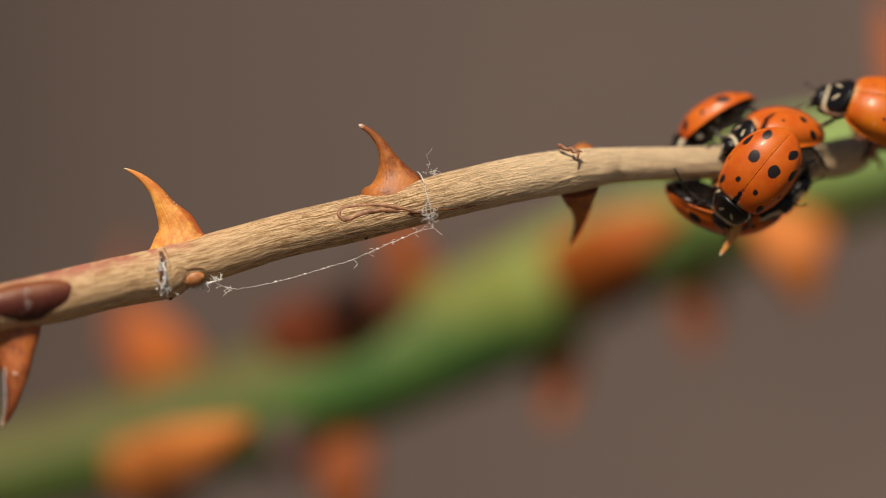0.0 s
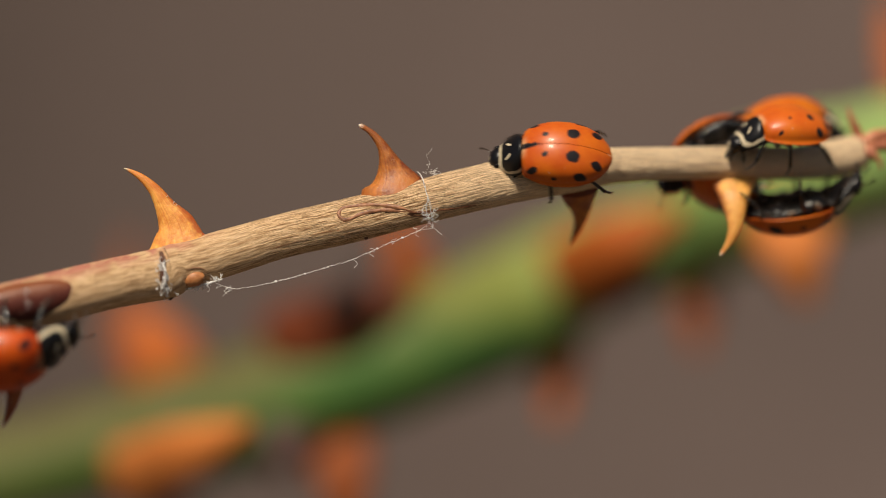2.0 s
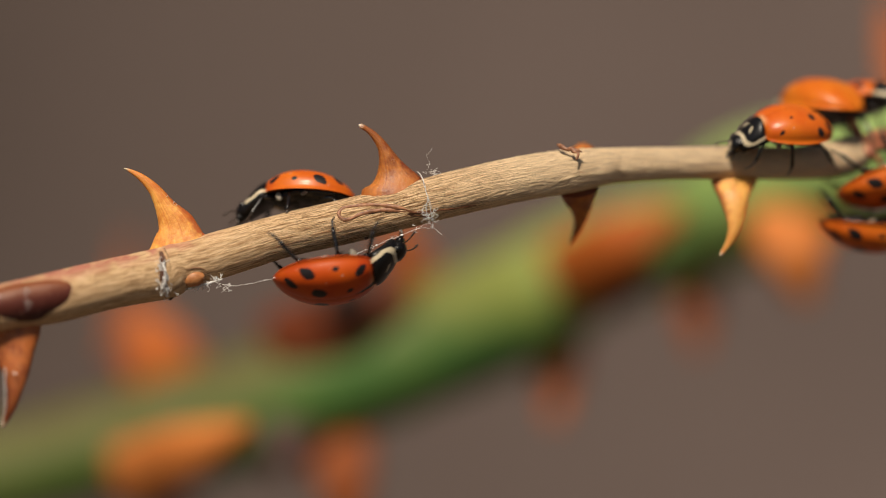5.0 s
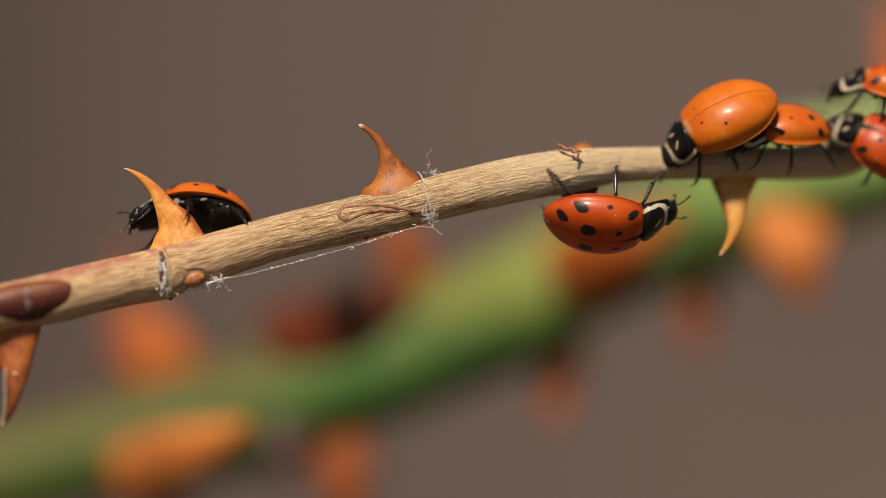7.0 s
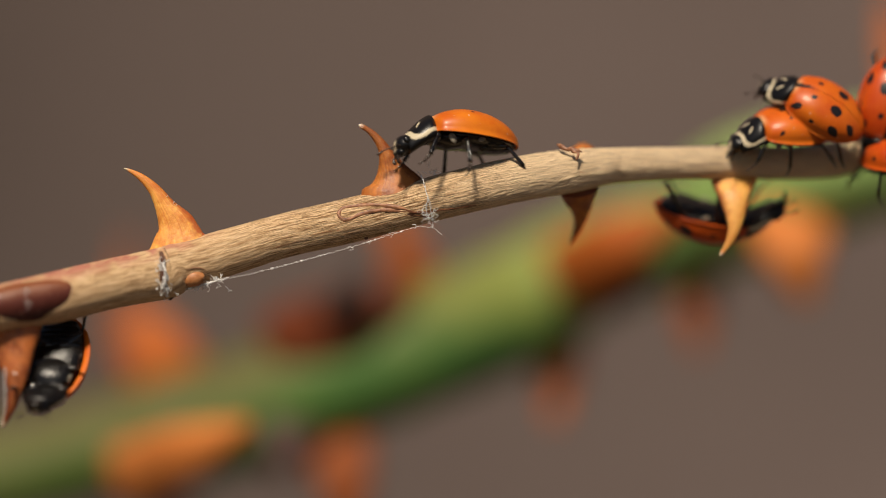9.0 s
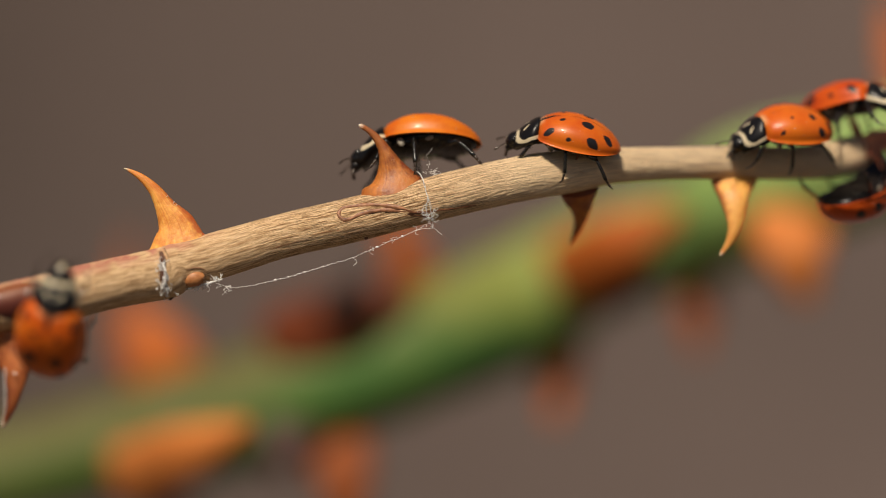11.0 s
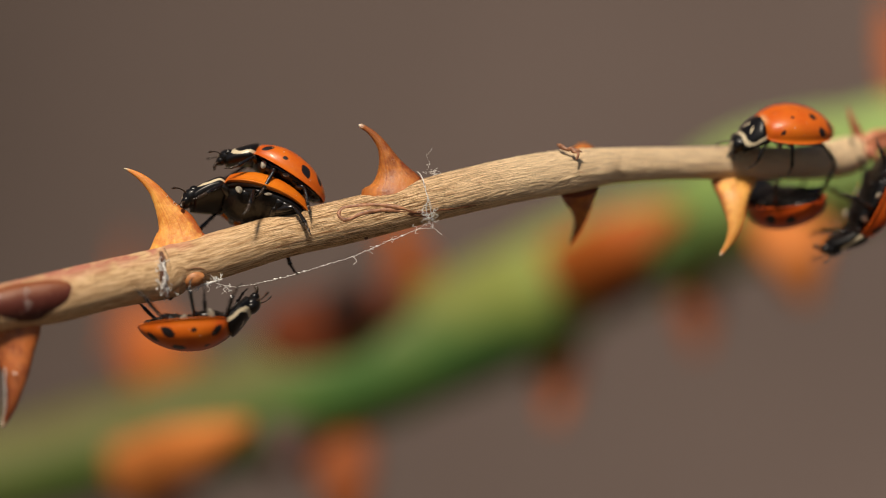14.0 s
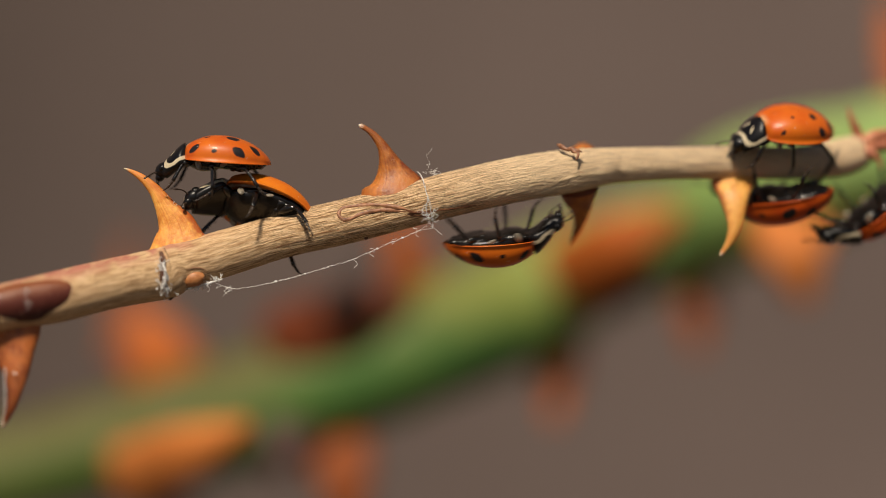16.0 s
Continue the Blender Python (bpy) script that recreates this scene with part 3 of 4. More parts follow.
    # pink bracts at the stem's end
    for rows in ([(23.251, 6.318, 5.625, 0.347, 0.203), (23.059, 6.293, 6.377, 0.289, 0.169), (22.703, 6.041, 7.118, 0.185, 0.135), (22.446, 5.999, 7.869, 0.035, 0.034)],
                 [(23.086, 6.074, 5.615, 0.277, 0.270), (23.872, 6.088, 6.243, 0.347, 0.236), (24.896, 6.556, 6.390, 0.312, 0.203), (25.769, 7.024, 6.790, 0.069, 0.068)],
                 [(23.150, 6.083, 5.427, 0.277, 0.203), (23.636, 5.620, 5.346, 0.277, 0.203), (24.105, 5.620, 4.908, 0.139, 0.101), (24.261, 5.620, 4.408, 0.035, 0.034)]):
        part("bract", tube(rows, 16, 10, rough=0.2), BRACT, stem, "pink pointed bract")
    # a thin reddish side shoot carries on from the stem's end
    part("shoot", tube([(22.6, 5.9, 5.3, 0.50, 0.50), (24.3, 6.3, 5.75, 0.30, 0.30), (28.0, 7.2, 5.70, 0.46, 0.46), (34.0, 8.3, 5.80, 0.52, 0.52), (42.0, 9.2, 5.90, 0.50, 0.50), (50.0, 10.0, 6.40, 0.30, 0.30)], 70, 16, rough=0.12), BRACT, stem, "thin red-brown side shoot")


rose_stem()


# ---- the green cane behind ----
CANE_ROWS = [
    (-206.150, 174.09, -1095.850, 11.935, 11.935),
    (-178.916, 145.92, -736.715, 9.998, 9.998),
    (-131.177, 107.15, -302.715, 7.567, 7.567),
    (-86.909, 72.67, -91.737, 5.601, 5.601),
    (-52.089, 58.97, -23.535, 4.110, 4.110),
    (-40.090, 57.47, -18.843, 4.078, 4.078),
    (-29.128, 55.96, -15.969, 3.747, 3.747),
    (-16.222, 54.44, -12.589, 4.478, 4.478),
    (-3.520, 52.94, -8.108, 4.380, 4.380),
    (5.003, 58.43, -4.703, 4.574, 4.574),
    (10.308, 60.84, -1.878, 4.281, 4.281),
    (14.723, 61.42, -0.131, 3.943, 3.943),
    (19.081, 61.19, 1.269, 4.026, 4.026),
    (22.220, 58.07, 3.144, 4.824, 4.824),
    (26.052, 54.95, 4.872, 4.744, 4.744),
    (32.331, 49.97, 6.557, 4.124, 4.124),
    (41.139, 46.65, 9.556, 4.049, 4.049),
]


def rose_cane():
    cane = thing("rose_cane", "thick green rose cane with orange thorns behind the stem", "rose cane")
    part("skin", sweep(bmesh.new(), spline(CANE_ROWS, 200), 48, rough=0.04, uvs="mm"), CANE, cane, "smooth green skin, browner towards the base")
    far = [  # kind, three stations (across, down, depth) on the picture plane of the lens, half width
        ("orange", (305, 690, 57.5), (272, 612, 57.5), (240, 555, 58.3), 72),
        ("tan", (222, 846, 45.3), (322, 803, 38.3), (440, 752, 34.9), 62),
        # dark entries are added blobs for shade under the cane and beside its thorns
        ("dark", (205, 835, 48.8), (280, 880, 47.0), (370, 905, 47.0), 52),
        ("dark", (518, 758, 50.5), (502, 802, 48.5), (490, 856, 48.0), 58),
        ("rust", (592, 785, 52.3), (606, 835, 49.6), (622, 950, 48.8), 66),
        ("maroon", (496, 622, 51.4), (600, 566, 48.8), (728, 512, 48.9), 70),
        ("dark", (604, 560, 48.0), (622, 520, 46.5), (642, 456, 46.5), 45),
        ("orange", (742, 510, 59.9), (714, 450, 58.8), (690, 365, 58.3), 42),
        ("orange", (985, 560, 61.0), (988, 650, 59.3), (980, 745, 58.1), 48),
        ("orange", (1000, 490, 52.3), (1092, 432, 48.1), (1205, 376, 47.9), 66),
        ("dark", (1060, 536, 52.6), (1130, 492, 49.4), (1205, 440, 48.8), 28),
        ("tan", (1390, 372, 53.6), (1404, 436, 48.8), (1428, 535, 48.8), 76),
        ("rust", (1228, 470, 62.2), (1232, 545, 60.3), (1236, 625, 59.3), 44),
        ("orange", (1625, 180, 61.3), (1605, 95, 67.9), (1582, 5, 71.8), 44),
        ("rust", (215, 640, 69.7), (225, 500, 74.0), (230, 420, 75.7), 24),
    ]
    for kind, a, b, c, w in far:
        rows = []
        for (x, z, y), k in zip((a, b, c), (1.15, 0.66, 0.12) if kind == "dark" else (1.0, 0.85, 0.22)):
            s = 0.03 * (133.4 + y) / 133.4
            rows.append(((x - 784) * s, y, (441 - z) * s, w * s * k, w * s * k * 0.5))
        thorn(cane, rows, kind, "orange-brown thorn or added shade blob on the green cane")


rose_cane()


# ---- spider silk on the stem ----
def silk():
    web = thing("spider_silk", "thin white spider silk strung along the stem", "silk")
    rng = random.Random(4)

    def strand(pts, r, n=30, jit=0.03, name="strand", parent=web):
        rows = [(*p, r, r) for p in pts]
        rows = spline(rows, n)
        for k in range(1, n - 1):
            for j in range(3):
                rows[k][j] += rng.uniform(-jit, jit)
        part(name, sweep(bmesh.new(), rows, 5), SILK, parent)

    def fore(x, z, proud):
        """A point on the bark, kept to the near side where the silk hangs below the edge by the bud."""
        p = skin(0.03 * (x - 784), 0.03 * (441 - z), proud)
        return (p[0], min(p[1], -1.55), p[2]) if x < 420 else p

    # the band round the stem by the second thorn
    strand([(-1.378, -0.2, 4.104), (-1.133, -0.85, 3.845), (-0.922, -1.2, 3.122), (-0.713, -1.28, 2.347), (-0.566, -1.05, 1.637), (-0.538, -0.6, 1.224)], 0.017, 50, 0.02)
    strand([(-1.285, -0.5, 4.035), (-1.012, -1.1, 3.541), (-0.862, -1.27, 3.001), (-0.624, -1.3, 2.287), (-0.654, -1.2, 1.873), (-0.447, -0.9, 1.460)], 0.010, 50, 0.02)
    strand([(-0.802, -1.25, 2.704), (-0.892, -1.22, 2.051), (-0.714, -1.1, 1.636), (-0.476, -1.1, 1.755)], 0.022, 30, 0.02)
    for k in range(9):
        x, z = rng.gauss(764, 9), rng.gauss(392, 8)
        p = (0.030 * (x - 784), -1.0 + rng.uniform(-0.15, 0.2), 0.030 * (441 - z))
        q = [p]
        for _ in range(4):
            p = (p[0] + rng.uniform(-0.22, 0.22), p[1] + rng.uniform(-0.1, 0.1), p[2] + rng.uniform(-0.18, 0.18))
            q.append(p)
        strand(q, rng.uniform(0.007, 0.016), 16, 0.01)
    # the fluff on the upper edge
    for k in range(10):
        x, z = rng.gauss(764, 10), rng.gauss(304, 5)
        p = (0.030 * (x - 784), rng.uniform(-0.5, 0.2), 0.030 * (441 - z))
        q = [p]
        for _ in range(4):
            p = (p[0] + rng.uniform(-0.22, 0.26), p[1] + rng.uniform(-0.15, 0.15), p[2] + rng.uniform(-0.08, 0.13))
            q.append(p)
        strand(q, rng.uniform(0.005, 0.012), 20, 0.01)
    strand([(-0.840, 0, 4.170), (-0.721, 0.1, 4.593), (-0.871, 0.1, 4.954), (-0.660, 0.1, 5.194), (-0.600, 0.1, 5.374)], 0.007, 24, 0.01)
    # the tangle by the node and bud
    for pts, r in (([(299, 468), (303, 480), (303, 494), (300, 506), (306, 518)], 0.07), ([(302, 478), (307, 492), (313, 504), (311, 517)], 0.07), ([(300, 488), (304, 500), (309, 508), (316, 513)], 0.06),
                   ([(298, 500), (305, 510), (303, 519)], 0.07), ([(308, 514), (320, 509), (334, 513), (352, 513)], 0.06), ([(352, 513), (364, 508), (372, 500), (384, 504), (398, 514)], 0.045),
                   ([(368, 503), (380, 510), (394, 508)], 0.035), ([(346, 508), (358, 516), (368, 511)], 0.07), ([(372, 502), (378, 514), (386, 517)], 0.03)):
        strand([fore(x, z, 0.16) for x, z in pts], r, 18, 0.02)
    for k in range(7):
        x, z = rng.choice([(302, 510), (366, 508), (384, 506)])
        x, z = rng.gauss(x, 6), rng.gauss(z, 6)
        p = (0.030 * (x - 784), -1.2 + rng.uniform(-0.2, 0.4), 0.030 * (441 - z))
        q = [p]
        for _ in range(4):
            p = (p[0] + rng.uniform(-0.3, 0.3), p[1] + rng.uniform(-0.1, 0.1), p[2] + rng.uniform(-0.25, 0.2))
            q.append(p)
        strand(q, rng.uniform(0.010, 0.024), 16, 0.015)
    # felted clumps
    for cx, cz, sx, sz, n in ((297, 474, 3, 9, 16), (303, 504, 6, 8, 44), (352, 512, 10, 3, 12), (372, 508, 8, 4, 12), (388, 502, 6, 4, 8), (764, 380, 5, 9, 14), (752, 374, 6, 3, 6)):
        for k in range(n):
            x, z = rng.gauss(cx, sx), rng.gauss(cz, sz)
            p = fore(x, z, 0.10)
            q = [p]
            for _ in range(4):
                p = (p[0] + rng.uniform(-0.14, 0.14), p[1] + rng.uniform(-0.08, 0.05), p[2] + rng.uniform(-0.16, 0.16))
                q.append(p)
            strand(q, rng.uniform(0.008, 0.022), 10, 0.01, "wisp")
    # a thread down the big thorn, and smudges on the leaf scar
    strand([(-22.36, -5.02, -6.05), (-22.40, -5.06, -6.8), (-22.34, -5.04, -7.6), (-22.42, -5.0, -8.5), (-22.66, -4.86, -8.95)], 0.026, 40, 0.03)
    strand([(-22.0, -5.0, -6.3), (-21.86, -5.05, -6.42), (-21.8, -5.0, -6.36)], 0.03, 10, 0.03)
    for cx, cz, n in ((-21.30, -2.45, 5), (-21.15, -3.10, 3)):
        for k in range(n):
            x, z = rng.gauss(cx, 0.10), rng.gauss(cz, 0.18)
            strand([skin(x, z, 0.22), skin(x + rng.uniform(-0.12, 0.12), z + rng.uniform(0.02, 0.08), 0.20), skin(x + rng.uniform(-0.15, 0.15), z + rng.uniform(0.08, 0.16), 0.18)], rng.uniform(0.006, 0.012), 8, 0.015, "wisp")
    # short hairs caught on the first thorn
    for x, z, dx, dz in ((309, 362, 3, -5), (313, 366, 4, -4), (326, 380, 3, -5), (334, 388, 4, -3), (297, 350, 3, -3)):
        strand([(0.03 * (x - 784), -0.9, 0.03 * (441 - z)), (0.03 * (x + dx * 0.6 - 784), -1.0, 0.03 * (441 - z - dz * 0.4)), (0.03 * (x + dx - 784), -0.95, 0.03 * (441 - z - dz))], 0.010, 10, 0.01, "wisp")
    # the loose sagging thread, which sways
    loose = tagged(new("silk_thread"), "loose silk thread sagging below the stem", "silk")
    a, b = Vector((-0.477, -0.9, 1.103)), Vector((-12.258, -1.1, -1.666))
    loose.matrix_basis = Matrix.Translation(at(*a))
    pts = [(0, 0, 0)]
    drop = [(738, 411, 5), (700, 427, 9), (660, 444, 12), (620, 461, 14), (570, 476, 16), (520, 491, 18), (470, 503, 20), (430, 510, 18), (408, 509, 14)]
    for x, z, _ in drop:
        pts.append((0.030 * (x - 768), -0.3, 0.030 * (404 - z)))
    pts.append(tuple(b - a))
    strand(pts, 0.011, 120, 0.03, "thread", loose)
    for k in range(16):
        i = rng.randrange(1, len(pts) - 1)
        f = rng.random()
        p = [a + (b - a) * f for a, b in zip(pts[i], pts[i + 1])]
        r = rng.uniform(0.022, 0.055)
        part("bead", blob(bmesh.new(), p, (r * 1.5, r, r), 8, 6, 0.4), SILK, loose)
    for k in range(14):
        i = rng.choice([1, 1, 2, 2, 3, 4, 8, 9, 9])
        p = pts[i]
        q = [p]
        for _ in range(3):
            p = (p[0] + rng.uniform(-0.3, 0.3), p[1] + rng.uniform(-0.1, 0.1), p[2] + rng.uniform(-0.25, 0.2))
            q.append(p)
        strand(q, rng.uniform(0.006, 0.014), 14, 0.015, "wisp", loose)
    return loose


THREAD = silk()


# ---- ladybirds ----
def wing_case(side, length, width, height):
    """One wing case: half a dome, square-shouldered in front, drawn to a point behind, with a turned-in rim."""
    bm = bmesh.new()
    nu, nv = 36, 16
    grid, arcs = [], {}
    uvl = bm.loops.layers.uv.verify()
    for i in range(nu + 1):
        u = i / nu
        x = length * (0.5 - u)
        w = width * (0.60 + 0.40 * (1 - (1 - min(u / 0.44, 1.0)) ** 2.2)) * min(u / 0.06, 1.0) ** 0.4 * max(0.0, 1 - max(0, (u - 0.44) / 0.56) ** 2.35) ** 0.61
        h = height * (1 - (1 - min(u / 0.42, 1.0)) ** 2.2 * 0.55) * max(0.0, 1 - max(0, (u - 0.42) / 0.58) ** 2.1) ** 0.75
        h *= min(u / 0.03, 1.0) ** 0.3 if u < 0.03 else 1.0
        row = []
        for j in range(nv + 1):
            a = math.pi / 2 * j / nv
            y = w * math.sin(a) ** 0.92
            z = h * max(math.cos(a), 0) ** 0.72
            if j == 0:
                z -= 0.02
                y = 0.012
            row.append((x, side * max(y, 0.012), 1.12 + z))
        # rim turned in under the edge
        row.append((x, side * max(w * 1.035, 0.012), 1.085))
        row.append((x, side * max(w * 1.055, 0.012), 1.075))
        row.append((x, side * max(w * 1.050, 0.012), 1.040))
        row.append((x, side * max(w * 1.00, 0.012), 1.030))
        row.append((x, side * max(w * 0.86, 0.012), 1.13))
        line = [bm.verts.new(Vector(p) * MM) for p in row]
        run = 0.0
        for j, v in enumerate(line):
            run += math.dist(row[j], row[j - 1]) if j else 0.0
            arcs[v] = (x, run)
        grid.append(line)
    faces = []
    for i in range(nu):
        for j in range(len(grid[0]) - 1):
            faces.append(bm.faces.new((grid[i][j], grid[i + 1][j], grid[i + 1][j + 1], grid[i][j + 1])))
    faces.append(bm.faces.new(grid[0]))
    # the spots are laid out by the distance along the case and out from the seam
    for f in faces:
        for lp in f.loops:
            lp[uvl].uv = arcs[lp.vert]
    bmesh.ops.remove_doubles(bm, verts=bm.verts, dist=1e-6)
    return bm


def neck_shield():
    """The deep, forward-sloping shield behind the head."""
    bm = bmesh.new()
    uvl = bm.loops.layers.uv.verify()
    nu, nv = 18, 26
    grid, lay = [], {}
    for i in range(nu + 1):
        u = i / nu
        x = 2.30 + 1.36 * u
        w = 1.20 * (1 - 0.44 * u ** 2.2) * (min((u + 0.15) / 0.35, 1.0) ** 0.35)
        top = 1.96 - 0.68 * u ** 1.4
        h = 1.02 - 0.40 * u
        row = []
        for j in range(nv + 1):
            a = -math.pi / 2 + math.pi * j / nv
            row.append((x + 0.10 * abs(math.sin(a)) ** 3, w * math.sin(a), top - h + h * max(math.cos(a), 0) ** 0.8, u, abs(a) / (math.pi / 2)))
        row.append((x, w * 0.7, top - h - 0.16, u, 1.3))
        row.insert(0, (x, -w * 0.7, top - h - 0.16, u, 1.3))
        line = []
        for p in row:
            v = bm.verts.new(Vector(p[:3]) * MM)
            lay[v] = p[3:]
            line.append(v)
        grid.append(line)
    faces = []
    for i in range(nu):
        for j in range(len(grid[0])):
            k = (j + 1) % len(grid[0])
            faces.append(bm.faces.new((grid[i][j], grid[i + 1][j], grid[i + 1][k], grid[i][k])))
    faces += [bm.faces.new(grid[0]), bm.faces.new(grid[-1])]
    for f in faces:
        for lp in f.loops:
            lp[uvl].uv = lay[lp.vert]
    return bm


LEG_HIPS = {"fore": (1.95, 0.45, 0.85), "mid": (0.85, 0.70, 0.78), "hind": (-0.45, 0.62, 0.76)}
LEG_JOINTS = {
    "fore": [(0.45, 0.66, -0.06), (0.92, 0.92, -1.10), (1.22, 0.88, -1.52), (1.42, 0.80, -1.66)],
    "mid": [(-0.05, 0.80, -0.02), (-0.16, 1.06, -1.28), (-0.14, 0.96, -1.74), (-0.06, 0.86, -1.88)],
    "hind": [(-0.80, 0.76, -0.02), (-1.62, 1.04, -0.96), (-1.96, 0.96, -1.34), (-2.14, 0.86, -1.46)],
}


def bone(bm, a, b, ra, rm, rb, bow=0.0):
    """A rigid limb piece from a to b, thicker or thinner in the middle."""
    rows = []
    for k in range(7):
        f = k / 6
        r = ra * (1 - f) ** 2 + 2 * rm * f * (1 - f) + rb * f * f
        p = Vector(a).lerp(Vector(b), f) + Vector((0, 0, bow * math.sin(math.pi * f)))
        rows.append((*p, r, r * 0.88))
    sweep(bm, rows, 8, rough=0.08)


def leg_mesh(kind, side, part_name):
    """Thigh, shin or foot of one leg, from the hip at the origin."""
    pts = [(0.0, 0.0, 0.0)] + [(x, side * y, z) for x, y, z in LEG_JOINTS[kind]]
    bm = bmesh.new()
    rng = random.Random(7)
    if part_name == "leg":
        bone(bm, pts[0], pts[1], 0.17, 0.36, 0.11, 0.05)
        blob(bm, (0, -side * 0.05, 0.02), (0.20, 0.20, 0.17), 12, 8)
    elif part_name == "shin":
        bone(bm, pts[1], pts[2], 0.085, 0.095, 0.115, 0.04)
        for k in range(12):
            f = 0.15 + 0.07 * k
            p = Vector(pts[1]).lerp(Vector(pts[2]), f)
            q = p + Vector((rng.uniform(-0.16, 0.16), side * rng.uniform(-0.04, 0.16), rng.uniform(-0.16, -0.08)))
            sweep(bm, [(*p, 0.02, 0.02), (*q, 0.005, 0.005)], 4)
    else:
        a, b, c = pts[2], pts[3], pts[4]
        mid = [(p + q) / 2 for p, q in zip(a, b)]
        bone(bm, a, mid, 0.055, 0.10, 0.065)
        bone(bm, mid, b, 0.05, 0.10, 0.06)
        bone(bm, b, c, 0.03, 0.045, 0.04)
        for s in (-1, 1):
            q = Vector(c) + Vector((0.09, s * 0.08, -0.07))
            sweep(bm, [(*c, 0.022, 0.022), (*q, 0.005, 0.005)], 4)
    return bm


LEG_DATA = {}


def ladybird(label, shell, size=1.0):
    """One ladybird: foot level at z = 0, nose along +x; two wing cases, belly, shield, head, feelers, six legs."""
    bug = tagged(new("ladybird"), label, "ladybird", "ladybirds on the rose stem")
    L, W, H = 5.05, 1.79, 1.42
    for side in (1, -1):
        part("wing_case", wing_case(side, L, W, H), shell, bug)
    bm = bmesh.new()
    blob(bm, (-0.05, 0, 1.06), (2.30, 1.48, 0.46), 28, 14, 0.05)
    part("belly", bm, BLACK, bug, "black segmented belly")
    for k in range(5):
        bm = bmesh.new()
        x = -0.55 - 0.33 * k
        w = 1.42 * math.sqrt(1 - ((x + 0.05) / 2.3) ** 2)
        rows = []
        for n in range(-6, 7):
            y = w * n / 6.2
            rows.append((x, y, 1.05 - 0.46 * math.sqrt(max(0.0, 1 - ((x + 0.05) / 2.3) ** 2 - (y / 1.48) ** 2)), 0.185, 0.035))
        sweep(bm, rows, 8, side=(1, 0, 0))
        part("belly_plate", bm, BLACK, bug)
    bm = bmesh.new()
    blob(bm, (1.25, 0, 0.90), (1.05, 1.18, 0.48), 24, 12, 0.08)
    part("breast", bm, BLACK, bug)
    for x, y, z in LEG_HIPS.values():
        for side in (1, -1):
            part("hip", blob(bmesh.new(), (x + 0.06, side * (y - 0.16), z - 0.06), (0.20, 0.46, 0.17), 14, 8, 0.15), LEG, bug)
    for side in (1, -1):
        bm = bmesh.new()
        blob(bm, (1.55, side * 1.16, 0.82), (0.17, 0.10, 0.30), 14, 8, 0.25, (side * 18, 20, 0))
        blob(bm, (0.10, side * 1.42, 0.92), (0.22, 0.08, 0.13), 12, 8, 0.25, (side * 18, 25, 0))
        part("side_plate", bm, PLEURA, bug, "pale plate on the breast")
    nod = Matrix.Translation(Vector((2.35, 0, 1.5)) * MM) @ pose(0, 0, 0, 0, 24, 0) @ Matrix.Diagonal((1.22, 1.0, 1.08, 1.0)) @ Matrix.Translation(Vector((2.35, 0, 1.5)) * -MM)
    shield = part("neck_shield", neck_shield(), SHIELD, bug, "black neck shield with cream rim and dashes")
    shield.matrix_basis = nod
    bm = bmesh.new()
    blob(bm, (3.70, 0, 0.98), (0.46, 0.62, 0.40), 26, 16, 0.05, (0, 38, 0))
    blob(bm, (3.98, 0, 0.70), (0.26, 0.40, 0.22), 18, 12, 0.08, (0, 48, 0))
    head = part("head", bm, HEAD, bug, "black head with a pale brow")
    head.matrix_basis = nod
    for side in (1, -1):
        bm = bmesh.new()
        blob(bm, (3.68, side * 0.52, 1.10), (0.19, 0.15, 0.19), 14, 10)
        part("eye", bm, BLACK, head)
        bm = sweep(bmesh.new(), spline([(3.96, side * 0.34, 0.94, 0.045, 0.045), (4.16, side * 0.54, 1.02, 0.032, 0.032), (4.38, side * 0.70, 1.00, 0.032, 0.032), (4.58, side * 0.80, 0.92, 0.058, 0.052), (4.66, side * 0.83, 0.88, 0.02, 0.02)], 16), 7)
        part("feeler", bm, TARSUS, head, "short brown clubbed feeler")
        bm = sweep(bmesh.new(), spline([(4.06, side * 0.22, 0.58, 0.055, 0.055), (4.22, side * 0.28, 0.44, 0.05, 0.045), (4.24, side * 0.24, 0.28, 0.085, 0.065), (4.20, side * 0.21, 0.20, 0.03, 0.03)], 12), 7)
        part("palp", bm, TARSUS, head)
        bm = sweep(bmesh.new(), spline([(4.08, side * 0.16, 0.60, 0.07, 0.06), (4.20, side * 0.13, 0.50, 0.05, 0.045), (4.24, side * 0.04, 0.43, 0.015, 0.015)], 8), 6)
        part("jaw", bm, TARSUS, head)
    legs = []
    for kind in ("fore", "mid", "hind"):
        for side in (1, -1):
            leg = None
            for name in ("leg", "shin", "foot"):
                key = (kind, side, name)
                if key not in LEG_DATA:
                    LEG_DATA[key] = mesh_of(name, leg_mesh(kind, side, name), TARSUS if name == "foot" else LEG)
                ob = new(name, LEG_DATA[key])
                ob.parent = leg if leg else bug
                leg = leg or ob
            x, y, z = LEG_HIPS[kind]
            leg.matrix_basis = Matrix.Translation(Vector((x, side * y, z)) * MM)
            legs.append((leg, kind, side))
    bug.scale = (size, size, size)
    return bug, legs


CENTRE = Vector((0, 0, 1.72))


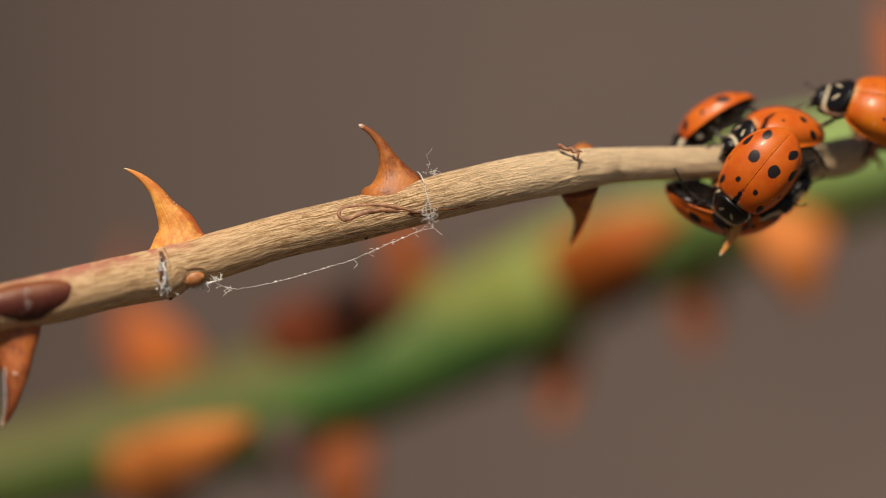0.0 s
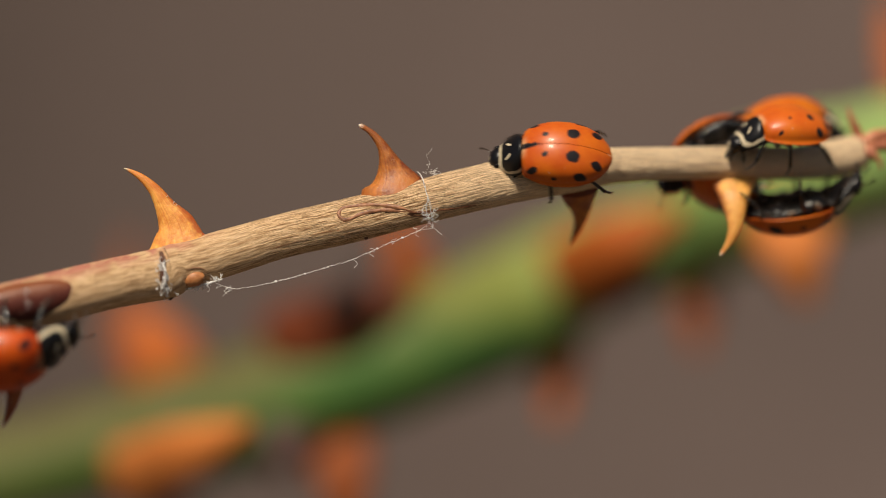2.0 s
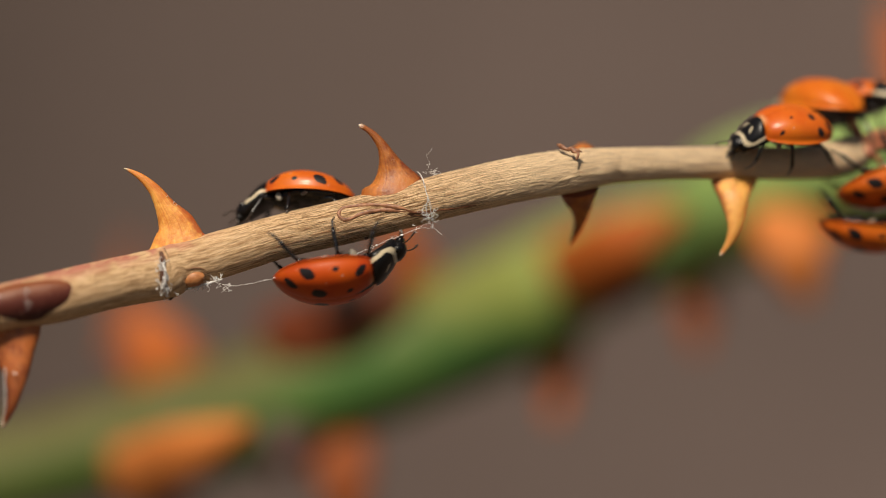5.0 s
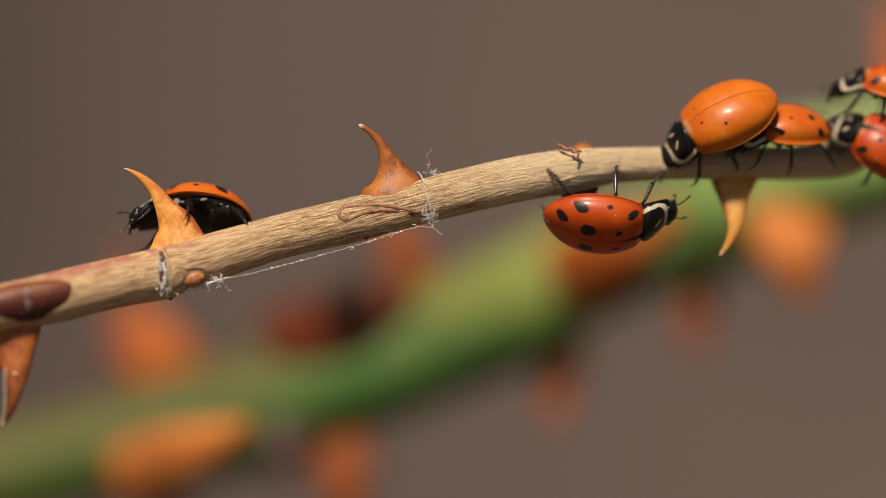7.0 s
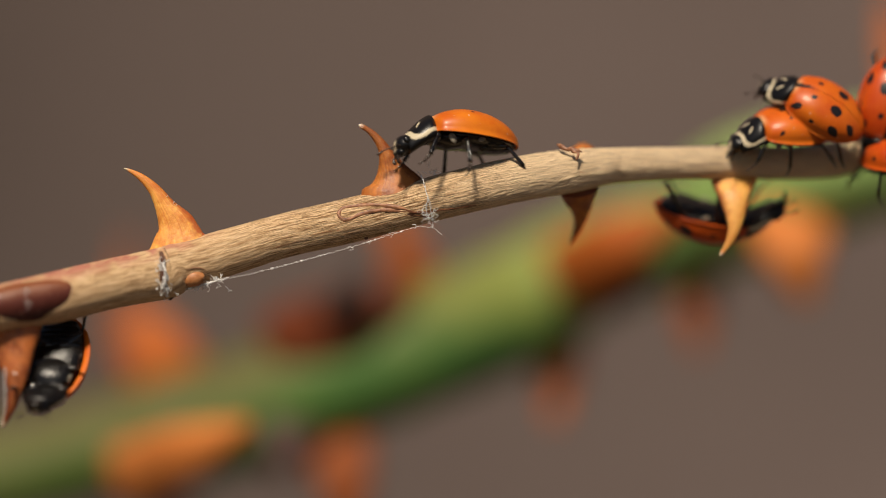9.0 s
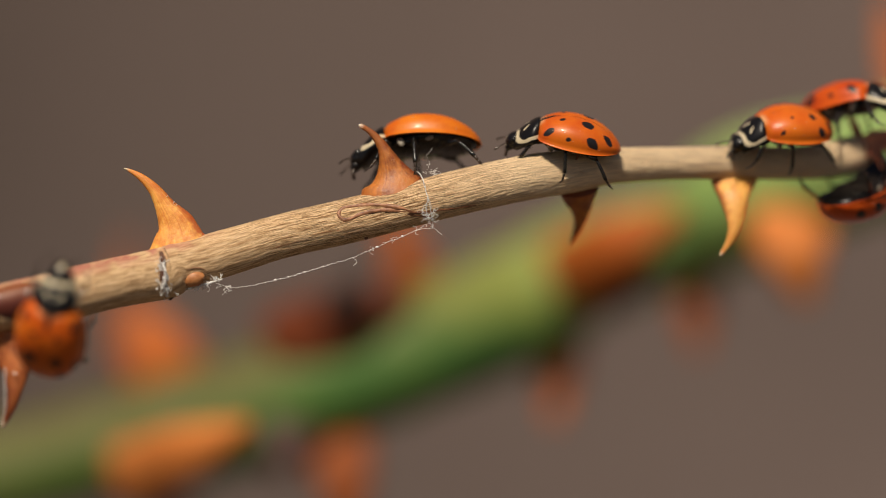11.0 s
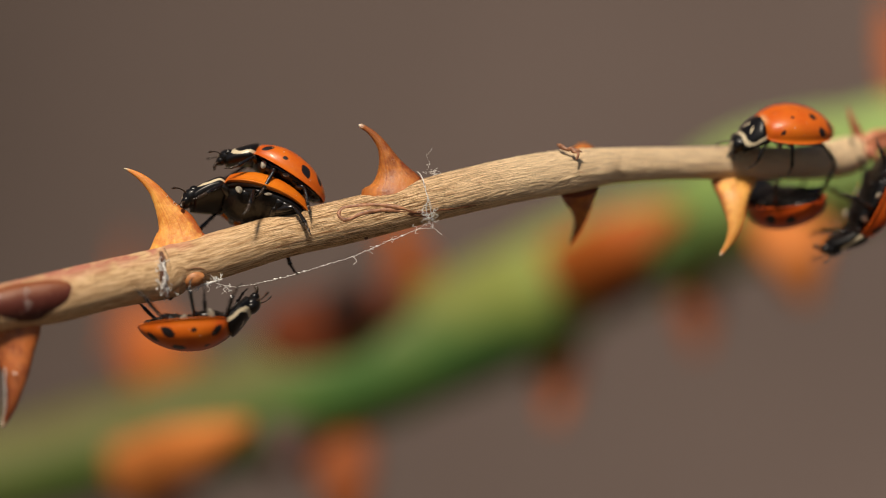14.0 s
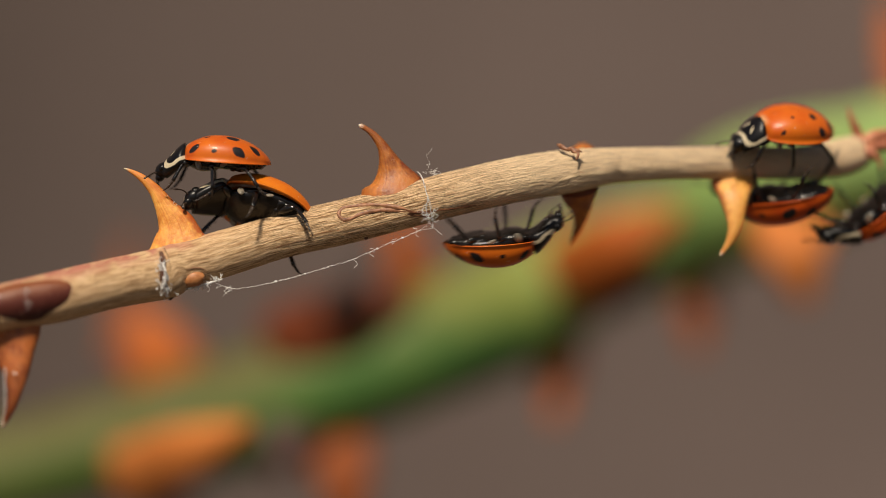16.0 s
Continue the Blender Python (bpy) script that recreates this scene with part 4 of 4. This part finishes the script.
def stance(x, y, z, lean, roll, yaw=0.0, size=1.0):
    """Pose of a ladybird whose dome's middle is at x, y, z. lean: the nose's direction in the upright plane along the stem,
    counter-clockwise from +x; yaw: how far the nose turns to the lens; roll: 0 back up, 90 back to the lens, 180 upside down."""
    fore = Vector((math.cos(radians(lean)) * math.cos(radians(yaw)), -math.sin(radians(yaw)), math.sin(radians(lean)) * math.cos(radians(yaw))))
    up = Vector((0, -math.sin(radians(roll)), math.cos(radians(roll))))
    up = (up - fore * up.dot(fore)).normalized()
    left = up.cross(fore)
    m = Matrix((fore, left, up)).transposed().to_4x4()
    return Matrix.Translation(at(x, y, z)) @ m @ Matrix.Translation(CENTRE * -MM * size)


PATHS = [  # label, wing cases, size, rows: seconds, x, y, z of the dome's middle, lean, roll, yaw
    ("spotted orange-red ladybird walking along the dry stem", SPOTTED, 0.98, [
        (0, 16.90, -0.20, 4.28, -128, 78, -10),
        (0.3, 16.24, -0.20, 3.86, -98, 80, -4),
        (0.5, 16.43, -0.10, 3.69, -104, 82, 2),
        (0.7, 16.39, -0.20, 3.86, -112, 82, 2),
        (1, 16.23, 0.00, 3.96, -139, 80, 0),
        (1.2, 14.92, 0.37, 4.40, -170, 85, 0),
        (1.5, 12.56, -0.03, 3.83, -173, 95, 0),
        (1.8, 8.23, -0.90, 4.49, -183, 80, 0),
        (2, 6.50, -1.45, 5.17, -183, 66, 0),
        (2.3, 2.79, -1.79, 5.18, -190, 45, 0),
        (2.5, 2.47, -2.39, 4.69, -193, 55, 28),
        (2.7, 1.36, -1.95, 5.23, -204, 42, 0),
        (2.9, 1.01, -1.00, 5.48, -217, 28, 0),
        (3, 0.72, 0.20, 5.71, -214, 14, 0),
        (3.2, -0.46, 1.79, 6.29, -191, 12, 0),
        (3.4, -1.40, 2.30, 6.07, -170, 6, -8),
        (3.6, -1.89, 2.39, 5.92, -160, 8, -28),
        (3.8, -2.02, 2.45, 5.99, -156, 15, -42),
        (4, -2.87, 2.31, 5.58, -135, 22, -42),
        (4.2, -3.08, 2.31, 5.40, -138, 22, -42),
        (4.8, -5.91, 2.11, 3.75, -174, -10, -15),
        (5.5, -9.56, 1.99, 2.92, -190, -30, 0),
        (6.3, -11.95, 2.19, 2.93, -210, -36, 0),
        (6.5, -12.25, 2.10, 2.99, -210, -36, 0),
        (6.8, -12.48, 2.03, 2.77, -203, -36, 0),
        (7, -12.64, 1.67, 2.28, -186, -42, 0),
        (7.3, -13.08, 2.13, 1.92, -164, -60, -15),
        (7.5, -14.92, 0.92, 0.21, -176, -45, 0),
        (7.8, -17.46, 0.67, -0.63, -152, -105, 0),
        (8, -19.04, -0.88, -3.78, -143, -140, 0),
        (8.3, -19.90, -2.10, -4.87, -107, -156, 10),
        (8.5, -20.14, -2.50, -5.30, -112, -156, 24),
        (8.8, -20.26, -2.30, -5.75, -104, -156, 30),
        (9, -20.11, -2.30, -5.87, -98, -156, 34),
        (9.2, -19.99, -2.90, -5.84, -90, -158, 45),
        (9.5, -20.08, -5.82, -5.59, -28, 150, 62),
        (9.8, -20.15, -7.58, -5.12, 51, 112, 50),
        (10.5, -19.75, -8.65, -4.96, 71, 92, 38),
        (11.3, -19.74, -8.01, -4.82, 79, 86, 38),
        (11.5, -19.72, -8.00, -4.79, 77, 86, 38),
        (12, -19.64, -7.97, -4.82, 75, 88, 38),
        (12.5, -20.30, -7.35, -4.11, 35, 104, 20),
        (13, -19.63, -6.14, -4.21, 11, 120, 0),
        (13.3, -17.33, -4.78, -4.14, 3, 130, 0),
        (13.5, -16.84, -4.10, -4.71, -1, 143, 0),
        (13.8, -15.06, -2.63, -4.32, -1, 160, 0),
        (14, -13.51, -1.63, -4.56, 4, 170, 0),
        (14.3, -11.94, -0.33, -3.92, 6, 186, 0),
        (14.5, -11.36, -0.08, -3.81, 11, 188, 0),
        (14.8, -10.38, 0.03, -3.33, 11, 188, 0),
        (15, -9.97, 0.08, -3.21, 11, 188, 0),
        (15.3, -6.86, 0.30, -2.62, 13, 186, 0),
        (15.6, -3.61, 0.30, -1.71, 12, 186, 0),
        (16, 2.50, 0.73, -0.18, 3, 190, 0),
    ]),
    ("spotted orange-red ladybird hanging under the dry stem", SPOTTED_SHADED, 1.08, [
        (0, -29.23, -8.91, -7.11, 6, 137, 0),
        (0.6, -26.08, -7.89, -6.04, 7, 137, 0),
        (0.9, -24.91, -7.54, -5.94, 8, 137, 0),
        (1.5, -23.80, -7.27, -5.90, 9, 135, 0),
        (1.8, -23.26, -7.11, -5.93, 8, 135, 0),
        (2.1, -22.34, -6.70, -5.92, 7, 139, 0),
        (2.4, -20.94, -6.18, -5.66, 9, 139, 0),
        (2.7, -19.52, -5.73, -5.31, 13, 137, 0),
        (3, -17.90, -5.20, -4.72, 3, 135, 0),
        (3.3, -15.64, -4.36, -4.68, 4, 135, 0),
        (3.6, -13.57, -3.34, -4.42, 6, 143, 0),
        (3.9, -12.52, -2.68, -4.59, 9, 151, 0),
        (4, -12.19, -2.49, -4.54, 10, 153, 0),
        (4.2, -11.75, -2.17, -4.25, 8, 157, 0),
        (5.2, -4.27, -1.54, -1.25, 6, 155, 0),
        (6.3, 4.74, -1.51, 1.30, -2, 142, 0),
        (6.5, 5.96, -1.41, 1.16, -1, 137, 0),
        (7, 7.96, -0.45, 1.08, -5, 142, 0),
        (7.5, 10.07, 1.01, 1.03, -15, 163, 0),
        (8, 11.01, 3.30, 0.76, -24, 188, 0),
        (8.5, 13.28, 5.90, 1.34, -24, 200, 0),
        (9, 14.21, 5.76, 1.41, -11, 200, 0),
        (9.2, 15.07, 5.62, 1.41, -9, 200, 0),
        (10.2, 19.82, 5.16, 2.06, -12, 180, 0),
        (11, 22.75, 4.98, 2.34, 27, 172, -55),
        (11.3, 22.16, 5.00, 2.77, 150, 176, -84),
        (12, 22.22, 5.00, 2.46, 150, 176, -84),
        (12.5, 21.04, 4.60, 2.39, 160, 178, -76),
        (13, 19.58, 4.80, 2.21, 172, 198, -50),
        (13.5, 18.71, 4.80, 1.96, 176, 202, -52),
        (14, 19.04, 4.90, 2.02, 168, 212, -66),
        (14.8, 19.24, 5.00, 1.96, 166, 214, -68),
        (15.4, 19.16, 4.90, 2.02, 172, 208, -56),
        (16, 18.98, 4.50, 2.26, 184, 198, -34),
    ]),
    ("glossy orange ladybird without spots on the dry stem", CLEAR, 1.07, [
        (0, 24.57, 2.50, 7.49, 158, 58, 0),
        (0.5, 22.99, 4.00, 8.75, 156, 38, 0),
        (1, 21.85, 5.00, 9.74, 170, 20, 0),
        (1.5, 20.41, 8.20, 7.99, -8, -48, -20),
        (2, 18.79, 8.00, 7.60, 2, -20, -30),
        (2.5, 18.79, 8.00, 7.60, 2, -14, -30),
        (3, 19.74, 8.60, 7.95, 5, -12, -35),
        (3.6, 20.20, 9.61, 8.14, 7, -14, -45),
        (4.2, 20.40, 9.67, 8.21, 9, -14, -50),
        (4.7, 22.01, 8.23, 7.52, 21, -30, -68),
        (5.2, 20.14, 5.22, 9.14, 167, -5, -30),
        (5.8, 17.35, 2.94, 8.47, 180, 15, 0),
        (6.3, 15.66, 0.80, 7.21, 222, 50, 0),
        (6.5, 15.39, 0.80, 7.52, 222, 50, 0),
        (7, 15.28, 0.90, 7.52, 206, 48, 0),
        (7.5, 14.52, 1.68, 7.80, 186, 24, 0),
        (8, 11.05, 1.40, 7.49, 173, -4, 0),
        (8.5, 4.45, 0.20, 6.76, 182, -12, 0),
        (8.8, 2.58, 0.00, 6.63, 177, -10, 14),
        (9, 1.56, 0.30, 6.40, 171, -8, 24),
        (9.2, 0.73, 1.20, 6.38, 158, -10, 16),
        (10.2, -0.12, 2.53, 6.60, 170, -10, 0),
        (11.3, -1.10, 2.25, 6.13, 188, -24, 0),
        (11.5, -2.10, 2.24, 6.04, 193, -28, 0),
        (12, -5.57, 1.94, 4.47, 193, -30, 0),
        (12.3, -7.72, 0.64, 3.47, 185, -40, 0),
        (12.5, -7.93, 0.60, 2.98, 179, -34, 0),
        (12.8, -9.25, 0.50, 2.86, 180, -36, 0),
        (13, -9.46, 0.50, 2.74, 173, -38, 0),
        (13.3, -9.40, 0.60, 2.62, 162, -41, 0),
        (13.8, -9.29, 0.70, 2.53, 161, -41, 0),
        (14.5, -9.17, 0.70, 2.41, 161, -41, 0),
        (15, -9.17, 0.70, 2.41, 161, -41, 0),
        (16, -9.14, 0.70, 2.41, 161, -41, 0),
    ]),
    ("spotted orange-red ladybird climbing over others on the dry stem", SPOTTED, 0.92, [
        (0, 31.99, 8.00, 8.55, 173, 6, 0),
        (6.3, 26.45, 4.00, 8.99, 172, 20, 0),
        (7, 25.16, 3.70, 9.10, 165, 20, 0),
        (7.5, 24.90, 3.60, 8.17, 160, 20, 0),
        (8, 24.08, 3.15, 7.31, 164, 25, 0),
        (8.5, 21.94, 2.10, 6.98, 130, 58, 0),
        (9, 20.87, 1.90, 7.64, 149, 50, 0),
        (9.2, 20.33, 1.90, 7.82, 159, 45, 0),
        (10.2, 12.65, 1.81, 7.02, 174, 15, 0),
        (11.3, 5.84, -0.14, 6.20, 166, 25, 0),
        (11.5, 4.86, -0.11, 6.62, 167, 20, 0),
        (12, 1.27, 1.40, 6.55, 171, -8, 0),
        (12.3, -1.40, 2.10, 5.94, 182, 2, 0),
        (12.5, -2.38, 2.30, 5.83, 181, 0, 0),
        (12.8, -3.94, 2.30, 5.40, 179, -2, 0),
        (13, -5.23, 1.70, 5.20, 173, 2, 0),
        (13.3, -5.13, 0.90, 4.17, 164, -26, 0),
        (13.5, -5.26, 0.90, 3.35, 158, -43, 0),
        (13.8, -7.10, 0.40, 3.40, 154, -34, 0),
        (14, -8.00, 0.90, 4.20, 148, -12, 0),
        (14.3, -8.32, 0.66, 4.37, 152, -8, 0),
        (14.5, -8.67, 0.50, 4.73, 151, -6, 0),
        (14.8, -10.22, -0.56, 4.99, 174, 12, 0),
        (15, -10.36, -0.28, 5.36, 179, 6, 0),
        (15.3, -10.60, -0.20, 5.42, 174, 4, 0),
        (15.6, -11.11, -0.26, 5.36, 177, 4, 0),
        (16, -11.38, -0.29, 5.24, 176, 4, 0),
    ]),
    ("spotted orange-red ladybird resting near the stem's end", SPARSE, 0.90, [
        (0, 18.69, 2.60, 6.79, 182, 30, 20),
        (1, 18.92, 2.70, 6.89, 182, 30, 20),
        (4, 19.13, 2.70, 6.95, 182, 30, 20),
        (9, 19.13, 2.70, 6.92, 182, 30, 20),
        (12, 19.19, 2.70, 6.95, 182, 30, 20),
        (16, 19.19, 2.70, 6.95, 182, 30, 20),
    ]),
    ("spotted orange-red ladybird clinging to the far side of the stem", SPOTTED, 0.95, [
        (0, 14.90, 5.22, 7.45, -146, -14, 0),
        (0.5, 14.90, 5.22, 7.45, -146, -14, 0),
        (1, 15.11, 5.40, 7.15, -132, -22, 0),
        (1.5, 15.09, 5.80, 6.86, -120, -42, 0),
        (2, 14.94, 6.21, 5.81, -150, -60, 0),
        (2.5, 15.87, 6.60, 6.45, -156, -56, 0),
        (3, 17.86, 6.40, 8.14, -162, -24, 0),
        (3.5, 18.01, 6.60, 8.41, -165, -22, 28),
        (4, 18.95, 7.00, 8.87, -172, -16, 52),
        (4.2, 19.23, 7.20, 8.95, -173, -16, 52),
        (5.5, 26.11, 8.86, 8.03, -341, -20, 0),
        (6.3, 29.77, 8.00, 8.55, -340, 0, 0),
        (16, 35.64, 8.60, 8.53, -345, 0, 0),
    ]),
    ("spotted orange-red ladybird upside down beside the pale thorn", SPOTTED, 1.05, [
        (0, 14.52, 3.68, 2.13, -14, 204, 0),
        (0.5, 14.92, 4.21, 1.95, -22, 204, -30),
        (1, 15.19, 5.00, 2.52, -25, 206, -50),
        (1.5, 15.26, 5.60, 3.22, -25, 205, -62),
        (2, 15.13, 5.60, 3.09, -25, 208, -60),
        (2.5, 15.17, 5.40, 2.97, -28, 208, -52),
        (3, 16.08, 5.20, 1.78, -30, 206, -35),
        (3.5, 18.49, 5.00, 0.78, -18, 202, -10),
        (4, 20.17, 5.40, 0.78, -12, 202, 0),
        (4.2, 20.74, 5.50, 0.78, -10, 200, 0),
        (5.5, 25.58, 6.01, 0.66, -3, 170, 0),
        (6.5, 30.23, 7.20, 2.40, -1, 178, 0),
        (16, 34.95, 8.40, 2.46, -1, 180, 0),
    ]),
    ("spotted orange-red ladybird upside down under the stem's end", SPOTTED, 1.05, [
        (0, 16.03, 4.20, 1.76, 8, 202, 0),
        (0.5, 16.54, 4.30, 1.58, 6, 202, 0),
        (1, 17.62, 4.50, 1.71, 14, 204, 0),
        (1.5, 18.71, 4.80, 1.77, 6, 204, 0),
        (2, 18.85, 4.90, 1.74, 7, 204, 0),
        (2.5, 19.22, 4.90, 1.77, 5, 204, 0),
        (3, 20.39, 4.80, 1.83, 15, 176, 0),
        (3.5, 22.24, 5.10, 2.40, 22, 178, 0),
        (4, 23.44, 5.40, 2.68, 27, 180, 0),
        (4.2, 23.77, 5.50, 2.78, 27, 180, 0),
        (5.5, 26.63, 4.91, 3.45, 10, 150, 0),
        (6.5, 34.85, 8.00, 2.73, 4, 178, 0),
        (16, 40.87, 9.00, 2.85, 2, 180, 0),
    ]),
    ("spotted orange-red ladybird on the near side of the stem's end", SPOTTED_SHADED, 0.95, [
        (0, 32.31, 8.00, 2.83, 176, 180, 0),
        (3, 30.82, 7.00, 3.03, 168, 150, 0),
        (5, 28.31, 4.00, 4.67, 154, 70, 0),
        (6.3, 24.82, 3.20, 5.50, 152, 62, 0),
        (7, 24.76, 3.20, 5.56, 152, 62, 0),
        (7.5, 24.23, 2.80, 5.61, 156, 62, 0),
        (8, 23.47, 2.50, 5.96, 225, 70, 38),
        (8.5, 22.30, 2.80, 6.34, 330, 36, 66),
        (9, 24.49, 3.40, 5.45, 334, 34, 64),
        (9.2, 25.08, 3.60, 5.08, 338, 36, 60),
        (10.5, 30.60, 6.00, 5.05, 357, 60, 0),
        (12.5, 34.22, 8.00, 7.98, 358, 10, 0),
        (16, 40.95, 9.30, 8.63, 358, 2, 0),
    ]),
    ("spotted orange-red ladybird going round the stem's end", SPOTTED_SHADED, 1.0, [
        (0, 37.72, 9.20, 8.63, 173, 4, 0),
        (7, 31.56, 7.50, 8.75, 173, 30, 0),
        (8.5, 25.02, 2.93, 7.70, 241, 75, 0),
        (9, 24.51, 2.80, 8.18, 256, 80, 0),
        (9.2, 24.20, 2.80, 8.30, 263, 80, 0),
        (10.5, 21.82, 6.00, 8.03, 380, 0, 20),
        (11.3, 21.88, 5.60, 8.54, 376, 0, 50),
        (11.5, 21.93, 5.50, 8.59, 375, 0, 52),
        (11.75, 22.51, 5.20, 8.70, 358, 2, 58),
        (12, 23.19, 4.80, 9.04, 320, 5, 60),
        (12.5, 23.34, 2.46, 7.51, 278, 85, 0),
        (13, 24.36, 2.69, 6.30, 273, 90, 0),
        (13.5, 25.38, 4.20, 2.82, 229, 168, 0),
        (14, 24.01, 4.20, 2.82, 246, 186, 0),
        (14.5, 24.02, 4.20, 2.32, 250, 183, 0),
        (15, 23.99, 4.40, 2.08, 250, 183, 0),
        (15.5, 23.96, 4.80, 1.96, 228, 180, 15),
        (16, 24.55, 5.50, 2.09, 223, 184, 12),
    ]),
]


def gait(bug, legs, rows, beat):
    """The legs of a ladybird: tripod steps while it walks, near rest while it stands."""
    ts = [r[0] for r in rows]
    xs = np.array([r[1:4] for r in rows])
    for n, (leg, kind, side) in enumerate(legs):
        tripod = (kind == "mid") != (side > 0)
        phase = 0.0 if tripod else math.pi
        home = leg.matrix_basis.copy()
        keys = []
        turn = 0.0
        steps = 107
        for k in range(steps):
            t = 16.0 * k / (steps - 1)
            a = [np.interp(t - 0.15, ts, xs[:, j]) for j in range(3)]
            b = [np.interp(t + 0.15, ts, xs[:, j]) for j in range(3)]
            speed = math.dist(a, b) / 0.3
            live = min(1.0, speed / 5.0)
            turn += beat * 16.0 / (steps - 1) * (0.15 + 0.85 * live) * 2 * math.pi
            swing = (4 + 15 * live) * math.sin(turn + phase + n * 0.35)
            lift = (2 + 12 * live) * max(0.0, math.cos(turn + phase + n * 0.35))
            keys.append((t, home @ pose(0, 0, 0, side * lift, 0, -side * swing)))
        walk(leg, keys)


def motions():
    """The ladybirds walk, and the loose thread sways."""
    for n, (label, shell, size, rows) in enumerate(PATHS):
        bug, legs = ladybird(label, shell, size)
        walk(bug, [(r[0], stance(*r[1:], size=size)) for r in rows])
        gait(bug, legs, rows, 2.3 + 0.17 * (n % 3))
    home = THREAD.matrix_basis.copy()
    axis = Vector((-11.880, -0.2, -2.790)).normalized()
    sway = [(0, 0), (1.5, 2), (3.0, 12), (3.5, 35), (4.2, 20), (6.3, 65), (7.0, 72), (7.7, 60), (8.4, 74), (9.2, 68), (11.3, 10), (12.5, -4), (13.3, 6), (14.5, 30), (15.2, 14), (16.0, 2)]
    walk(THREAD, [(t, home @ Matrix.Rotation(radians(a), 4, axis)) for t, a in sway])


motions()
